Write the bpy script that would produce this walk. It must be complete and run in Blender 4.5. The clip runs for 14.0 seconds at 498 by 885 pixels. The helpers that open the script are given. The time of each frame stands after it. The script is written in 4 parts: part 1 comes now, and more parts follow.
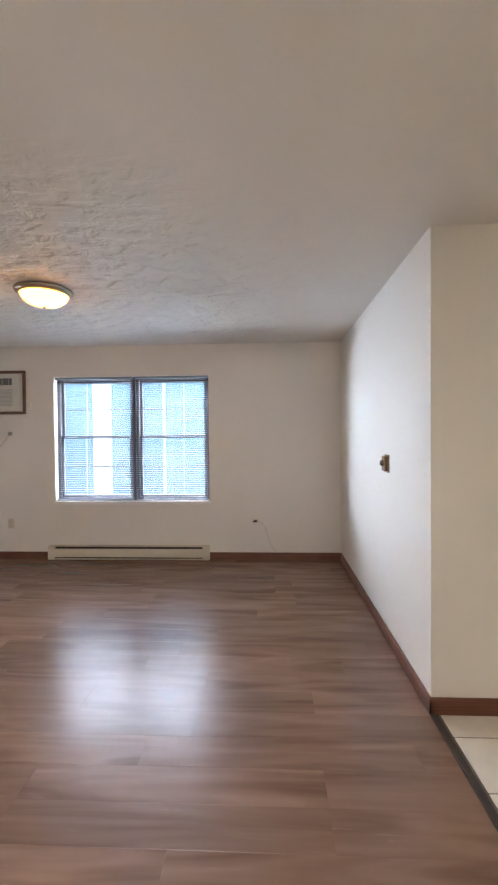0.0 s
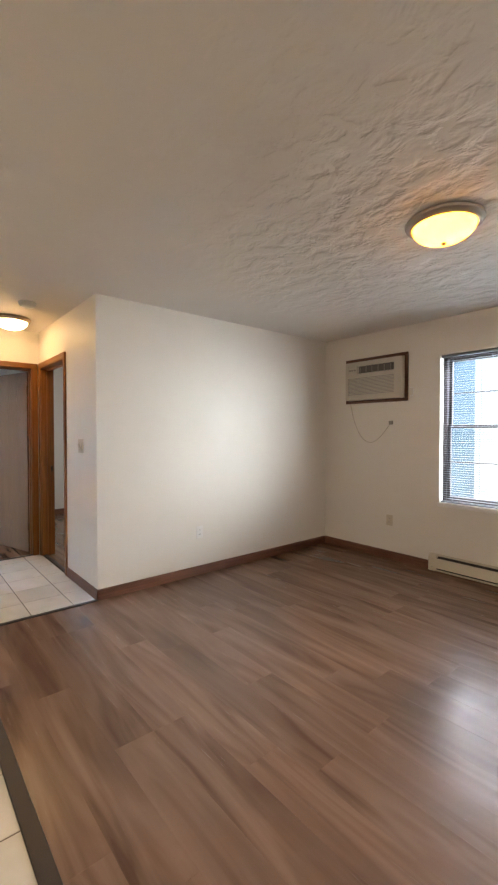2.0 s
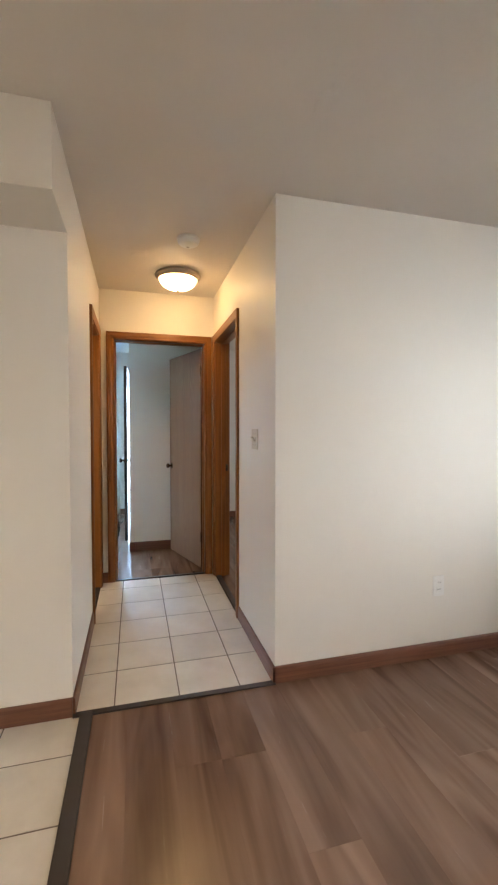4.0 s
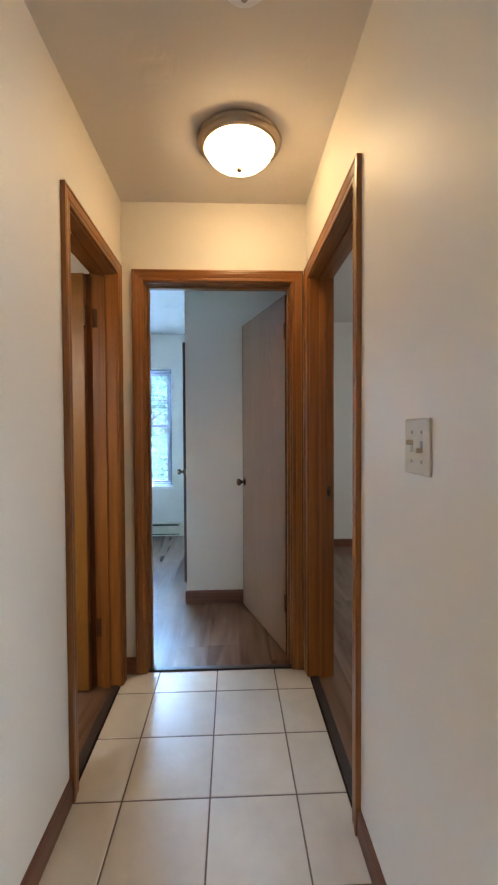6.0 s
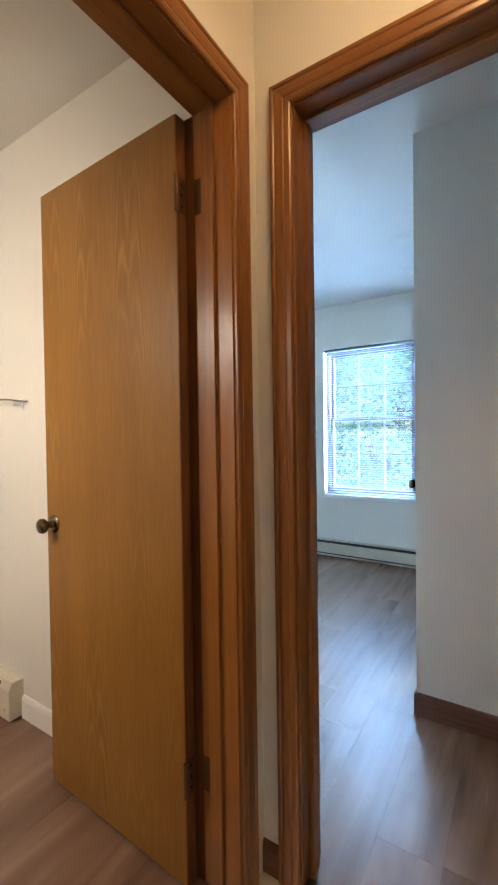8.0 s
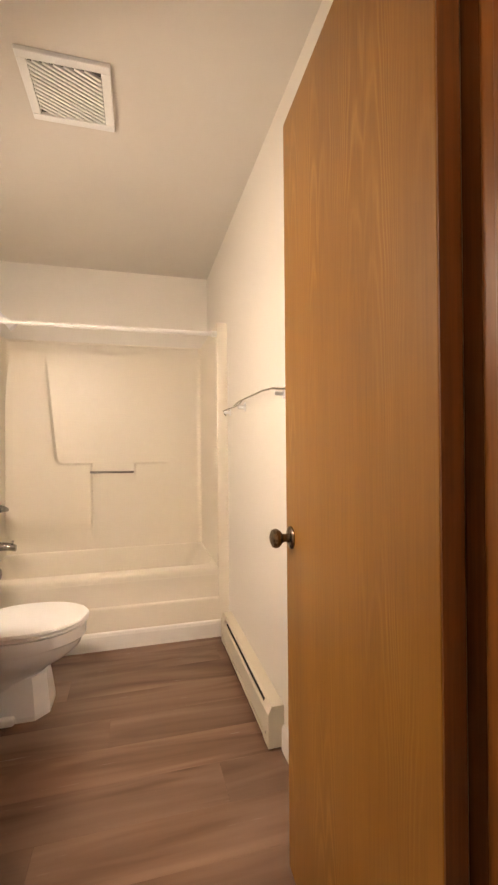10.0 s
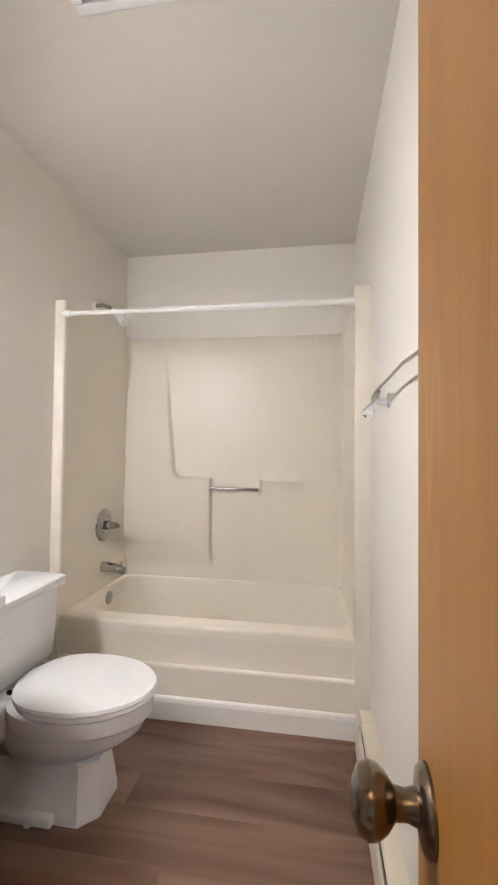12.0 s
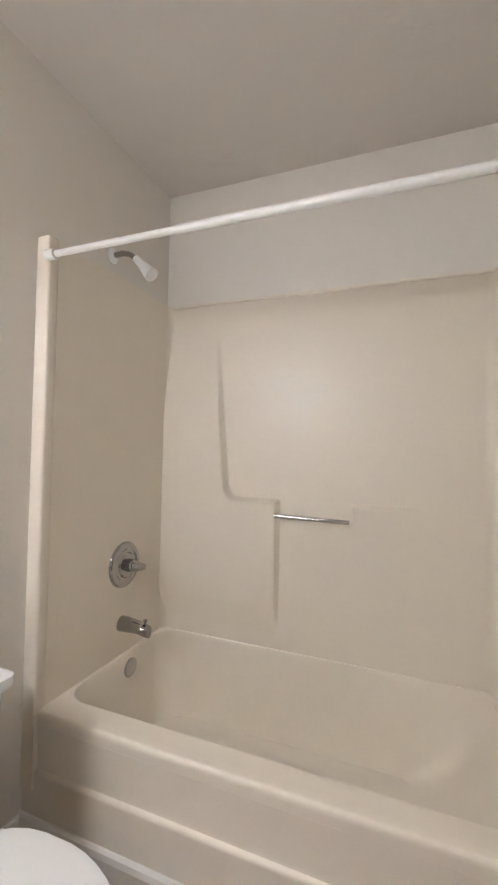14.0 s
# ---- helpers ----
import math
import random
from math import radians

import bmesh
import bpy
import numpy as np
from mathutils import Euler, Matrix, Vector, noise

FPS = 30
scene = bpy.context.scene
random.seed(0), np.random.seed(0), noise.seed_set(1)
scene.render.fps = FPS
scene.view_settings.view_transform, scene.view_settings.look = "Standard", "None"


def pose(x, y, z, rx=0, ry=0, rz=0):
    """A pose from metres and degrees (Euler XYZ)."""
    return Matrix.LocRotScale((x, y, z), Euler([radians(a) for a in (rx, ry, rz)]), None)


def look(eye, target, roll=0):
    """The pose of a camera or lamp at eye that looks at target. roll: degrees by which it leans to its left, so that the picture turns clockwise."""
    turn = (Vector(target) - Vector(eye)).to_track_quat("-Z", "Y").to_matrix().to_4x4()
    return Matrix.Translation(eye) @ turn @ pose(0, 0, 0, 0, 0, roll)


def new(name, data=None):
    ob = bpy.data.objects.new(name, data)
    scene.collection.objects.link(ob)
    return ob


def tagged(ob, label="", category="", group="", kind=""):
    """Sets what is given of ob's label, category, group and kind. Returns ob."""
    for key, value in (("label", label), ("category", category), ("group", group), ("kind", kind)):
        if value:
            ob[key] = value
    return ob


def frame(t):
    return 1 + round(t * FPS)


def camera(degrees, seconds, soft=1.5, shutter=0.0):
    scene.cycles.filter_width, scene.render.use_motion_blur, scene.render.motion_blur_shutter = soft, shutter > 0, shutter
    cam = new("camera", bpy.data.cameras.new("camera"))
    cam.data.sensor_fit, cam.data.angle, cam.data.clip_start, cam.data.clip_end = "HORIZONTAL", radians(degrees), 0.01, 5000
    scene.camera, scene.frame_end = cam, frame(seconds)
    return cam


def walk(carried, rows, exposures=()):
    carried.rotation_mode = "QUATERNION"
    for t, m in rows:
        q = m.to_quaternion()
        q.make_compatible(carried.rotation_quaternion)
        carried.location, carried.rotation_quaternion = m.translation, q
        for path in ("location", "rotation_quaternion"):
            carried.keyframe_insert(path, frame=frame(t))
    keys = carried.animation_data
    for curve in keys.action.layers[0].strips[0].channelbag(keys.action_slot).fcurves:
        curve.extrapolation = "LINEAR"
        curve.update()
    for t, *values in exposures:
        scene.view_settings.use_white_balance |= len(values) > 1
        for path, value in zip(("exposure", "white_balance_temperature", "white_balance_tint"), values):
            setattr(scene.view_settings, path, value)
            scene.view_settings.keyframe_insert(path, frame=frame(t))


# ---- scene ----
cam = camera(61.1, 14.0, soft=2.3)
PATH = [
    (0, (0.849, 0.219, 1.415), (0.759, 2.217, 1.378), -0.5),
    (0.5, (0.864, 0.375, 1.412), (0.313, 2.297, 1.375), -0.3),
    (1, (0.809, 0.605, 1.417), (-0.148, 2.36, 1.375), -0.3),
    (1.5, (0.608, 0.761, 1.372), (-0.709, 2.266, 1.331), -0.1),
    (2, (0.333, 0.925, 1.334), (-1.196, 2.213, 1.292), -0.0),
    (2.5, (0.044, 1.101, 1.352), (-1.672, 2.126, 1.289), 0.0),
    (3, (-0.308, 1.233, 1.31), (-2.136, 2.043, 1.254), -0.2),
    (3.5, (-0.663, 1.371, 1.289), (-2.555, 2.016, 1.232), -0.1),
    (5.8, (-2.345, 1.731, 1.264), (-4.339, 1.878, 1.211), -0.2),
    (6, (-2.501, 1.763, 1.261), (-4.498, 1.846, 1.211), -0.3),
    (6.5, (-2.843, 1.845, 1.262), (-4.84, 1.749, 1.21), -0.5),
    (7, (-3.162, 1.86, 1.259), (-5.13, 1.504, 1.209), -0.6),
    (7.5, (-3.466, 1.848, 1.231), (-5.339, 1.148, 1.188), -0.6),
    (8, (-3.728, 1.804, 1.195), (-5.409, 0.721, 1.162), -0.8),
    (8.5, (-3.906, 1.734, 1.177), (-5.31, 0.31, 1.136), -0.2),
    (9, (-4.017, 1.676, 1.157), (-5.105, -0.002, 1.114), -0.3),
    (11.5, (-4.417, 1.049, 1.146), (-4.273, -0.945, 1.188), 0.4),
    (12, (-4.481, 0.816, 1.169), (-4.17, -1.158, 1.223), 0.6),
    (12.5, (-4.453, 0.565, 1.182), (-4.011, -1.385, 1.236), 0.8),
    (13, (-4.448, 0.341, 1.187), (-3.924, -1.589, 1.24), 0.9),
    (13.5, (-4.435, 0.135, 1.197), (-3.83, -1.771, 1.245), 1.0),
    (14, (-4.384, -0.016, 1.223), (-3.648, -1.875, 1.265), 1.3),
]
walk(cam, [(t, look(eye, target, roll)) for t, eye, target, roll in PATH], [(0, 1.12, 6350, 14), (0.6, 1.0, 6900, 14), (2, 0.93, 7400, 14), (3.5, 0.90, 7500, 14), (6.5, 0.72, 6500, 11), (7.5, 0.70, 6100, 11), (8.5, 0.78, 8500, 19), (9.2, 0.90, 8900, 24), (11.4, 0.98, 5950, 14), (12.5, 0.79, 5800, 14), (14, 0.66, 5800, 14)])

# ---- world, sun, large lights ----
world = bpy.data.worlds.new("world")
scene.world = world
world.use_nodes = True
wn = world.node_tree
sky = wn.nodes.new("ShaderNodeTexSky")
sky.sky_type = "NISHITA"
sky.sun_disc = False
sky.sun_elevation = radians(52)
sky.sun_rotation = radians(127)
wn.links.new(sky.outputs["Color"], wn.nodes["Background"].inputs["Color"])
wn.nodes["Background"].inputs["Strength"].default_value = 0.12

sun = new("sun", bpy.data.lights.new("sun", "SUN"))
sun.data.energy, sun.data.angle, sun.data.color = 2.6, radians(0.5), (1.0, 0.95, 0.88)
sun.matrix_world = look((0.80 * 30, -0.60 * 30, 38), (0, 0, 0))


def area_lamp(name, eye, target, w, h, watts, colour):
    data = bpy.data.lights.new(name, "AREA")
    data.shape, data.size, data.size_y, data.energy, data.color = "RECTANGLE", w, h, watts, colour
    ob = new(name, data)
    ob.matrix_world = look(eye, target)
    return ob


# added lamps, out of view, stand in for skylight from above the windows
area_lamp("skylight_living", (-0.7, 6.60, 3.65), (-0.7, 3.6, 0.75), 4.4, 2.8, 1600, (0.80, 0.90, 1.0))
# low lamps added at either side to brighten the living room's side walls
area_lamp("skylight_living_east", (3.3, 7.0, 1.6), (-2.4, 3.4, 1.35), 5.0, 2.2, 550, (0.74, 0.88, 1.0))
area_lamp("skylight_living_west", (-4.2, 6.2, 1.5), (1.2, 4.0, 1.35), 2.6, 1.9, 680, (0.70, 0.85, 1.0))
# the bedroom's added pair: one high for sky, one low for ground bounce
area_lamp("skylight_bedroom", (-9.1, 0.6, 3.15), (-6.2, 0.6, 0.2), 3.2, 2.1, 4500, (0.33, 0.61, 1.0))
area_lamp("skylight_bedroom_north", (-9.1, 2.9, 1.0), (-6.2, 0.2, 1.5), 2.2, 2.0, 3500, (0.35, 0.63, 1.0))
# unseen fill lamp added inside the north room; its wall has no window
area_lamp("skylight_north_room", (-5.2, 4.85, 1.4), (-5.2, 3, 1.0), 1.4, 1.3, 12, (0.8, 0.9, 1.0))
# vanity light over the basin, and an unseen fill lamp added in the kitchen
area_lamp("vanity_light", (-3.31, 0.30, 1.76), (-4.05, -0.50, 0.92), 0.6, 0.18, 20, (1.0, 0.93, 0.83))
area_lamp("kitchen_light", (0.2, -0.7, 2.40), (0.2, -0.7, 0), 1.1, 0.3, 23, (1.0, 0.90, 0.78))

# ---- materials ----
H_CEIL = 2.44


def material(name):
    m = bpy.data.materials.new(name)
    m.use_nodes = True
    return m, m.node_tree, m.node_tree.nodes["Principled BSDF"]


def node(nt, kind, **sockets):
    n = nt.nodes.new(kind)
    for key, value in sockets.items():
        n.inputs[key.replace("_", " ")].default_value = value
    return n


def coords(nt, scale, rnd=0.0):
    """World position, stretched, and shifted for each object by rnd."""
    geo = nt.nodes.new("ShaderNodeNewGeometry")
    mul = nt.nodes.new("ShaderNodeVectorMath")
    mul.operation = "MULTIPLY"
    mul.inputs[1].default_value = scale
    nt.links.new(geo.outputs["Position"], mul.inputs[0])
    if not rnd:
        return mul.outputs[0]
    info = nt.nodes.new("ShaderNodeObjectInfo")
    sc = nt.nodes.new("ShaderNodeMath")
    sc.operation, sc.inputs[1].default_value = "MULTIPLY", rnd
    nt.links.new(info.outputs["Random"], sc.inputs[0])
    add = nt.nodes.new("ShaderNodeVectorMath")
    add.operation = "ADD"
    nt.links.new(mul.outputs[0], add.inputs[0])
    nt.links.new(sc.outputs[0], add.inputs[1])
    return add.outputs[0]


def noise_tex(nt, vec, scale, detail=4, rough=0.55, distort=0.0):
    n = node(nt, "ShaderNodeTexNoise", Scale=scale, Detail=detail, Roughness=rough, Distortion=distort)
    nt.links.new(vec, n.inputs["Vector"])
    return n.outputs["Fac"]


def ramp(nt, fac, stops):
    r = nt.nodes.new("ShaderNodeValToRGB")
    el = r.color_ramp.elements
    while len(el) < len(stops):
        el.new(0.5)
    for e, (p, c) in zip(el, stops):
        e.position, e.color = p, (*c, 1) if len(c) == 3 else c
    nt.links.new(fac, r.inputs[0])
    return r.outputs["Color"]


def mix(nt, fac, a, b, blend="MIX"):
    m = nt.nodes.new("ShaderNodeMix")
    m.data_type, m.blend_type = "RGBA", blend
    for sock, v in ((m.inputs[0], fac), (m.inputs[6], a), (m.inputs[7], b)):
        if isinstance(v, bpy.types.NodeSocket):
            nt.links.new(v, sock)
        elif isinstance(v, tuple):
            sock.default_value = (*v, 1)
        else:
            sock.default_value = v
    return m.outputs[2]


def bump(nt, bsdf, height, strength, distance):
    b = node(nt, "ShaderNodeBump", Strength=strength, Distance=distance)
    nt.links.new(height, b.inputs["Height"])
    nt.links.new(b.outputs[0], bsdf.inputs["Normal"])


def painted(name, colour, rough=0.55, var=0.06, relief=0.15, size=60.0, wear=0.0):
    """Paint or enamel with faint mottling, roller relief and scuffs."""
    m, nt, b = material(name)
    big = noise_tex(nt, coords(nt, (1, 1, 1)), 1.7, 3)
    dark = tuple(c * (1 - var) for c in colour)
    col = mix(nt, big, dark, colour)
    if wear:
        scuff = ramp(nt, noise_tex(nt, coords(nt, (1, 1, 1)), 9, 6, 0.7), [(0.62, (0, 0, 0)), (0.74, (1, 1, 1))])
        col = mix(nt, scuff, col, tuple(c * (1 - wear) for c in colour))
    nt.links.new(col, b.inputs["Base Color"])
    b.inputs["Roughness"].default_value = rough
    if relief:
        bump(nt, b, noise_tex(nt, coords(nt, (1, 1, 1)), size, 3), relief, 0.004)
    return m


def wooden(name, light, dark, axis, rough=0.4, rnd=0.0, fine=38.0, figure=0.5, coat=0.0):
    """Wood with grain along an axis: broad figure, fine pores, a random tone for each piece."""
    m, nt, b = material(name)
    s = [1.0, 1.0, 1.0]
    s[axis] = 0.055
    fig = noise_tex(nt, coords(nt, tuple(s), rnd), fine * 0.28, 3, 0.5, 1.2)
    pores = noise_tex(nt, coords(nt, tuple(v if i != axis else 0.03 for i, v in enumerate(s)), rnd), fine * 2.4, 4, 0.65)
    col = ramp(nt, fig, [(0.30, dark), (0.5, tuple((p + q) / 2 for p, q in zip(dark, light))), (0.68, light)])
    col = mix(nt, figure, col, ramp(nt, pores, [(0.38, tuple(c * 0.72 for c in dark)), (0.6, light)]))
    nt.links.new(col, b.inputs["Base Color"])
    b.inputs["Roughness"].default_value = rough
    b.inputs["Coat Weight"].default_value, b.inputs["Coat Roughness"].default_value = coat, 0.22
    bump(nt, b, pores, 0.12, 0.002)
    return m


def veneer_material(name, dark, light, pale, sheen):
    """Rotary-cut oak veneer: strips with cathedral arches, fine pores and broad tone changes."""
    m, nt, b = material(name)

    def calc(op, p, q=0.0):
        n = nt.nodes.new("ShaderNodeMath")
        n.operation = op
        for sock, v in zip(n.inputs, (p, q)):
            if isinstance(v, bpy.types.NodeSocket):
                nt.links.new(v, sock)
            else:
                sock.default_value = v
        return n.outputs[0]
    tc = nt.nodes.new("ShaderNodeTexCoord")
    sep = nt.nodes.new("ShaderNodeSeparateXYZ")
    nt.links.new(tc.outputs["Object"], sep.inputs[0])

    def stretched(x, z):
        mul = nt.nodes.new("ShaderNodeVectorMath")
        mul.operation = "MULTIPLY"
        mul.inputs[1].default_value = (x, 1, z)
        nt.links.new(tc.outputs["Object"], mul.inputs[0])
        return mul.outputs[0]
    wander = calc("MULTIPLY", calc("SUBTRACT", noise_tex(nt, stretched(1, 0.35), 4.0, 3), 0.5), 0.06)
    u = calc("SUBTRACT", calc("PINGPONG", calc("ADD", sep.outputs[0], wander), 0.098), 0.026)
    arch = calc("ADD", calc("MULTIPLY", calc("MULTIPLY", u, u), 1150.0), calc("MULTIPLY", sep.outputs[2], 6.0))
    arch = calc("ADD", arch, calc("MULTIPLY", noise_tex(nt, stretched(1, 0.2), 12.0, 4), 3.0))
    line = calc("PINGPONG", arch, 0.5)
    arches = ramp(nt, line, [(0.0, (1, 1, 1)), (0.10, (0.6, 0.6, 0.6)), (0.30, (0, 0, 0))])
    where = ramp(nt, noise_tex(nt, stretched(1, 0.3), 5.0, 3), [(0.48, (0.0, 0.0, 0.0)), (0.70, (0.75, 0.75, 0.75))])
    tone = noise_tex(nt, stretched(1, 0.12), 7.0, 3)
    pores = noise_tex(nt, stretched(1, 0.03), 150.0, 4, 0.65)
    col = ramp(nt, tone, [(0.30, dark), (0.70, light)])
    col = mix(nt, 0.22, col, ramp(nt, pores, [(0.38, tuple(c * 0.68 for c in dark)), (0.62, tuple(c * 1.12 for c in light))]))
    col = mix(nt, mix(nt, 1.0, arches, where, "MULTIPLY"), col, pale)
    nt.links.new(col, b.inputs["Base Color"])
    b.inputs["Roughness"].default_value = sheen
    bump(nt, b, pores, 0.08, 0.001)
    return m


def plain(name, colour, rough=0.5, metal=0.0, var=0.15, scale=25.0):
    m, nt, b = material(name)
    fac = noise_tex(nt, coords(nt, (1, 1, 1)), scale, 4)
    nt.links.new(mix(nt, fac, tuple(c * (1 - var) for c in colour), colour), b.inputs["Base Color"])
    b.inputs["Roughness"].default_value, b.inputs["Metallic"].default_value = rough, metal
    return m


def glowing(name, colour, strength):
    m, nt, b = material(name)
    b.inputs["Base Color"].default_value = (0.9, 0.85, 0.75, 1)
    swirl = noise_tex(nt, coords(nt, (1, 1, 1)), 9, 4, 0.6, 1.5)
    nt.links.new(ramp(nt, swirl, [(0.3, tuple(c * 0.75 for c in colour)), (0.65, colour)]), b.inputs["Emission Color"])
    b.inputs["Emission Strength"].default_value = strength
    b.inputs["Roughness"].default_value = 0.25
    return m


def plank_material():
    m, nt, b = material("vinyl_plank")
    info = nt.nodes.new("ShaderNodeObjectInfo")
    vec = coords(nt, (0.13, 1, 1), 37.0)
    fig = noise_tex(nt, vec, 8, 2.5, 0.5, 1.0)
    fine = noise_tex(nt, coords(nt, (0.035, 1, 1), 37.0), 95, 4, 0.7)
    col = ramp(nt, fig, [(0.28, (0.112, 0.058, 0.036)), (0.48, (0.198, 0.114, 0.076)), (0.70, (0.268, 0.165, 0.115))])
    col = mix(nt, 0.05, col, ramp(nt, fine, [(0.35, (0.085, 0.048, 0.036)), (0.65, (0.27, 0.175, 0.14))]))
    tone = ramp(nt, info.outputs["Random"], [(0.0, (0.86, 0.85, 0.84)), (0.6, (1, 1, 1)), (1.0, (1.08, 1.07, 1.05))])
    nt.links.new(mix(nt, 1.0, col, tone, "MULTIPLY"), b.inputs["Base Color"])
    rough = ramp(nt, fine, [(0.3, (0.215, 0.215, 0.215)), (0.7, (0.275, 0.275, 0.275))])
    nt.links.new(rough, b.inputs["Roughness"])
    bump(nt, b, fig, 0.04, 0.002)
    return m


def tile_material():
    m, nt, b = material("ceramic_tile")
    info = nt.nodes.new("ShaderNodeObjectInfo")
    cloud = noise_tex(nt, coords(nt, (1, 1, 1), 11.0), 5, 5, 0.6)
    col = ramp(nt, cloud, [(0.3, (0.67, 0.61, 0.52)), (0.7, (0.79, 0.74, 0.66))])
    tone = ramp(nt, info.outputs["Random"], [(0.0, (0.93, 0.93, 0.92)), (1.0, (1, 1, 1))])
    nt.links.new(mix(nt, 1.0, col, tone, "MULTIPLY"), b.inputs["Base Color"])
    b.inputs["Roughness"].default_value = 0.28
    bump(nt, b, noise_tex(nt, coords(nt, (1, 1, 1), 11.0), 45, 3), 0.05, 0.003)
    return m


def ceiling_material():
    """Stomped drywall mud: brush ridges in patches over a fine tooth."""
    m, nt, b = material("stomped_ceiling")
    big = noise_tex(nt, coords(nt, (1, 1, 1)), 1.3, 3)
    nt.links.new(mix(nt, big, (0.66, 0.62, 0.57), (0.74, 0.70, 0.65)), b.inputs["Base Color"])
    b.inputs["Roughness"].default_value = 0.6
    ridge = noise_tex(nt, coords(nt, (0.75, 1, 1)), 9.0, 3.5, 0.5, 0.3)
    ridges = ramp(nt, ridge, [(0.36, (0, 0, 0)), (0.50, (0.5, 0.5, 0.5)), (0.56, (0.85, 0.85, 0.85)), (0.68, (1, 1, 1))])
    few = ramp(nt, noise_tex(nt, coords(nt, (1, 1, 1)), 2.1, 2), [(0.58, (0.02, 0.02, 0.02)), (0.72, (0.24, 0.24, 0.24))])
    # the mud lies thickest round the middle of the living room
    geo = nt.nodes.new("ShaderNodeNewGeometry")
    dist = nt.nodes.new("ShaderNodeVectorMath")
    dist.operation, dist.inputs[1].default_value = "DISTANCE", (-0.5, 3.45, H_CEIL)
    nt.links.new(geo.outputs["Position"], dist.inputs[0])
    near = nt.nodes.new("ShaderNodeMapRange")
    near.inputs["From Min"].default_value, near.inputs["From Max"].default_value = 2.0, 0.6
    nt.links.new(dist.outputs["Value"], near.inputs["Value"])
    where = mix(nt, near.outputs[0], few, (1.0, 1.0, 1.0))
    bump(nt, b, mix(nt, 1.0, ridges, where, "MULTIPLY"), 0.68, 0.034)
    return m


def glass_material():
    m, nt, b = material("window_glass")
    b.inputs["Base Color"].default_value = (0.97, 0.99, 1.0, 1)
    b.inputs["Roughness"].default_value = 0.0
    b.inputs["Transmission Weight"].default_value = 1.0
    b.inputs["IOR"].default_value = 1.45
    return m


def siding_material():
    m, nt, b = material("blue_siding")
    col = mix(nt, noise_tex(nt, coords(nt, (1, 1, 0.2)), 3, 4), (0.058, 0.108, 0.152), (0.070, 0.130, 0.180))
    nt.links.new(col, b.inputs["Base Color"])
    b.inputs["Roughness"].default_value = 0.6
    return m


def leaf_material():
    m, nt, b = material("leaves")
    geo = nt.nodes.new("ShaderNodeNewGeometry")
    col = ramp(nt, geo.outputs["Random Per Island"], [(0.0, (0.06, 0.15, 0.05)), (1.0, (0.15, 0.29, 0.10))])
    nt.links.new(col, b.inputs["Base Color"])
    b.inputs["Roughness"].default_value = 0.55
    b.inputs["Transmission Weight"].default_value = 0.15
    return m


WALL = painted("wall_paint", (0.80, 0.765, 0.70), 0.5, 0.05, 0.12, 55)
CEIL = ceiling_material()
VINYL = plank_material()
TILE = tile_material()
GROUT = plain("grout", (0.19, 0.15, 0.115), 0.9)
SLAB = plain("underlay", (0.05, 0.035, 0.03), 0.9)
TRANSITION = plain("transition_strip", (0.045, 0.032, 0.027), 0.42)
BASEWOOD = wooden("baseboard_wood", (0.195, 0.078, 0.043), (0.115, 0.040, 0.023), 0, 0.42)
BASEWOOD_Y = wooden("baseboard_wood_y", (0.195, 0.078, 0.043), (0.115, 0.040, 0.023), 1, 0.42)
TRIM_Z = wooden("trim_oak_upright", (0.36, 0.136, 0.029), (0.180, 0.058, 0.013), 2, 0.34, 7.0, 30, 0.30, 0.12)
TRIM_X = wooden("trim_oak_x", (0.36, 0.136, 0.029), (0.180, 0.058, 0.013), 0, 0.34, 7.0, 30, 0.30, 0.12)
TRIM_Y = wooden("trim_oak_y", (0.36, 0.136, 0.029), (0.180, 0.058, 0.013), 1, 0.34, 7.0, 30, 0.30, 0.12)
DOOR = veneer_material("oak_veneer", (0.245, 0.104, 0.018), (0.325, 0.147, 0.027), (0.45, 0.235, 0.062), 0.40)
# same oak veneer, with the bedroom's cool daylight put into its brown
DOOR_DAYLIT = veneer_material("daylit_veneer", (0.215, 0.112, 0.062), (0.270, 0.148, 0.086), (0.33, 0.20, 0.12), 0.34)
DOOR_EDGE = wooden("oak_edge", (0.20, 0.07, 0.02), (0.11, 0.036, 0.011), 2, 0.4, 5.0)
CABINET = wooden("cherry_cabinet", (0.20, 0.060, 0.024), (0.12, 0.032, 0.014), 2, 0.35, 3.0, 36, 0.3, 0.2)
ACFRAME = wooden("dark_frame", (0.14, 0.062, 0.032), (0.075, 0.032, 0.018), 0, 0.45)
WHITE = painted("white_paint", (0.82, 0.81, 0.78), 0.38, 0.04, 0.06, 40)
BATHTRIM = painted("bath_trim_paint", (0.84, 0.82, 0.78), 0.35, 0.04, 0.06, 40)
CREAM = painted("cream_enamel", (0.70, 0.64, 0.52), 0.4, 0.05, 0.05, 40)
HEATER = painted("heater_enamel", (0.64, 0.58, 0.47), 0.4, 0.07, 0.05, 40, 0.12)
DARK_DOOR = plain("dark_door_stain", (0.055, 0.022, 0.012), 0.5)
# near-black: shade of holes and gaps put into colour; also the jack's black
DARK = plain("gap_shade_and_black", (0.03, 0.025, 0.022), 0.7)
BRONZE = plain("bronze_aluminium", (0.085, 0.075, 0.085), 0.42, 0.3)
NICKEL = plain("brushed_nickel", (0.42, 0.36, 0.30), 0.36, 0.9)
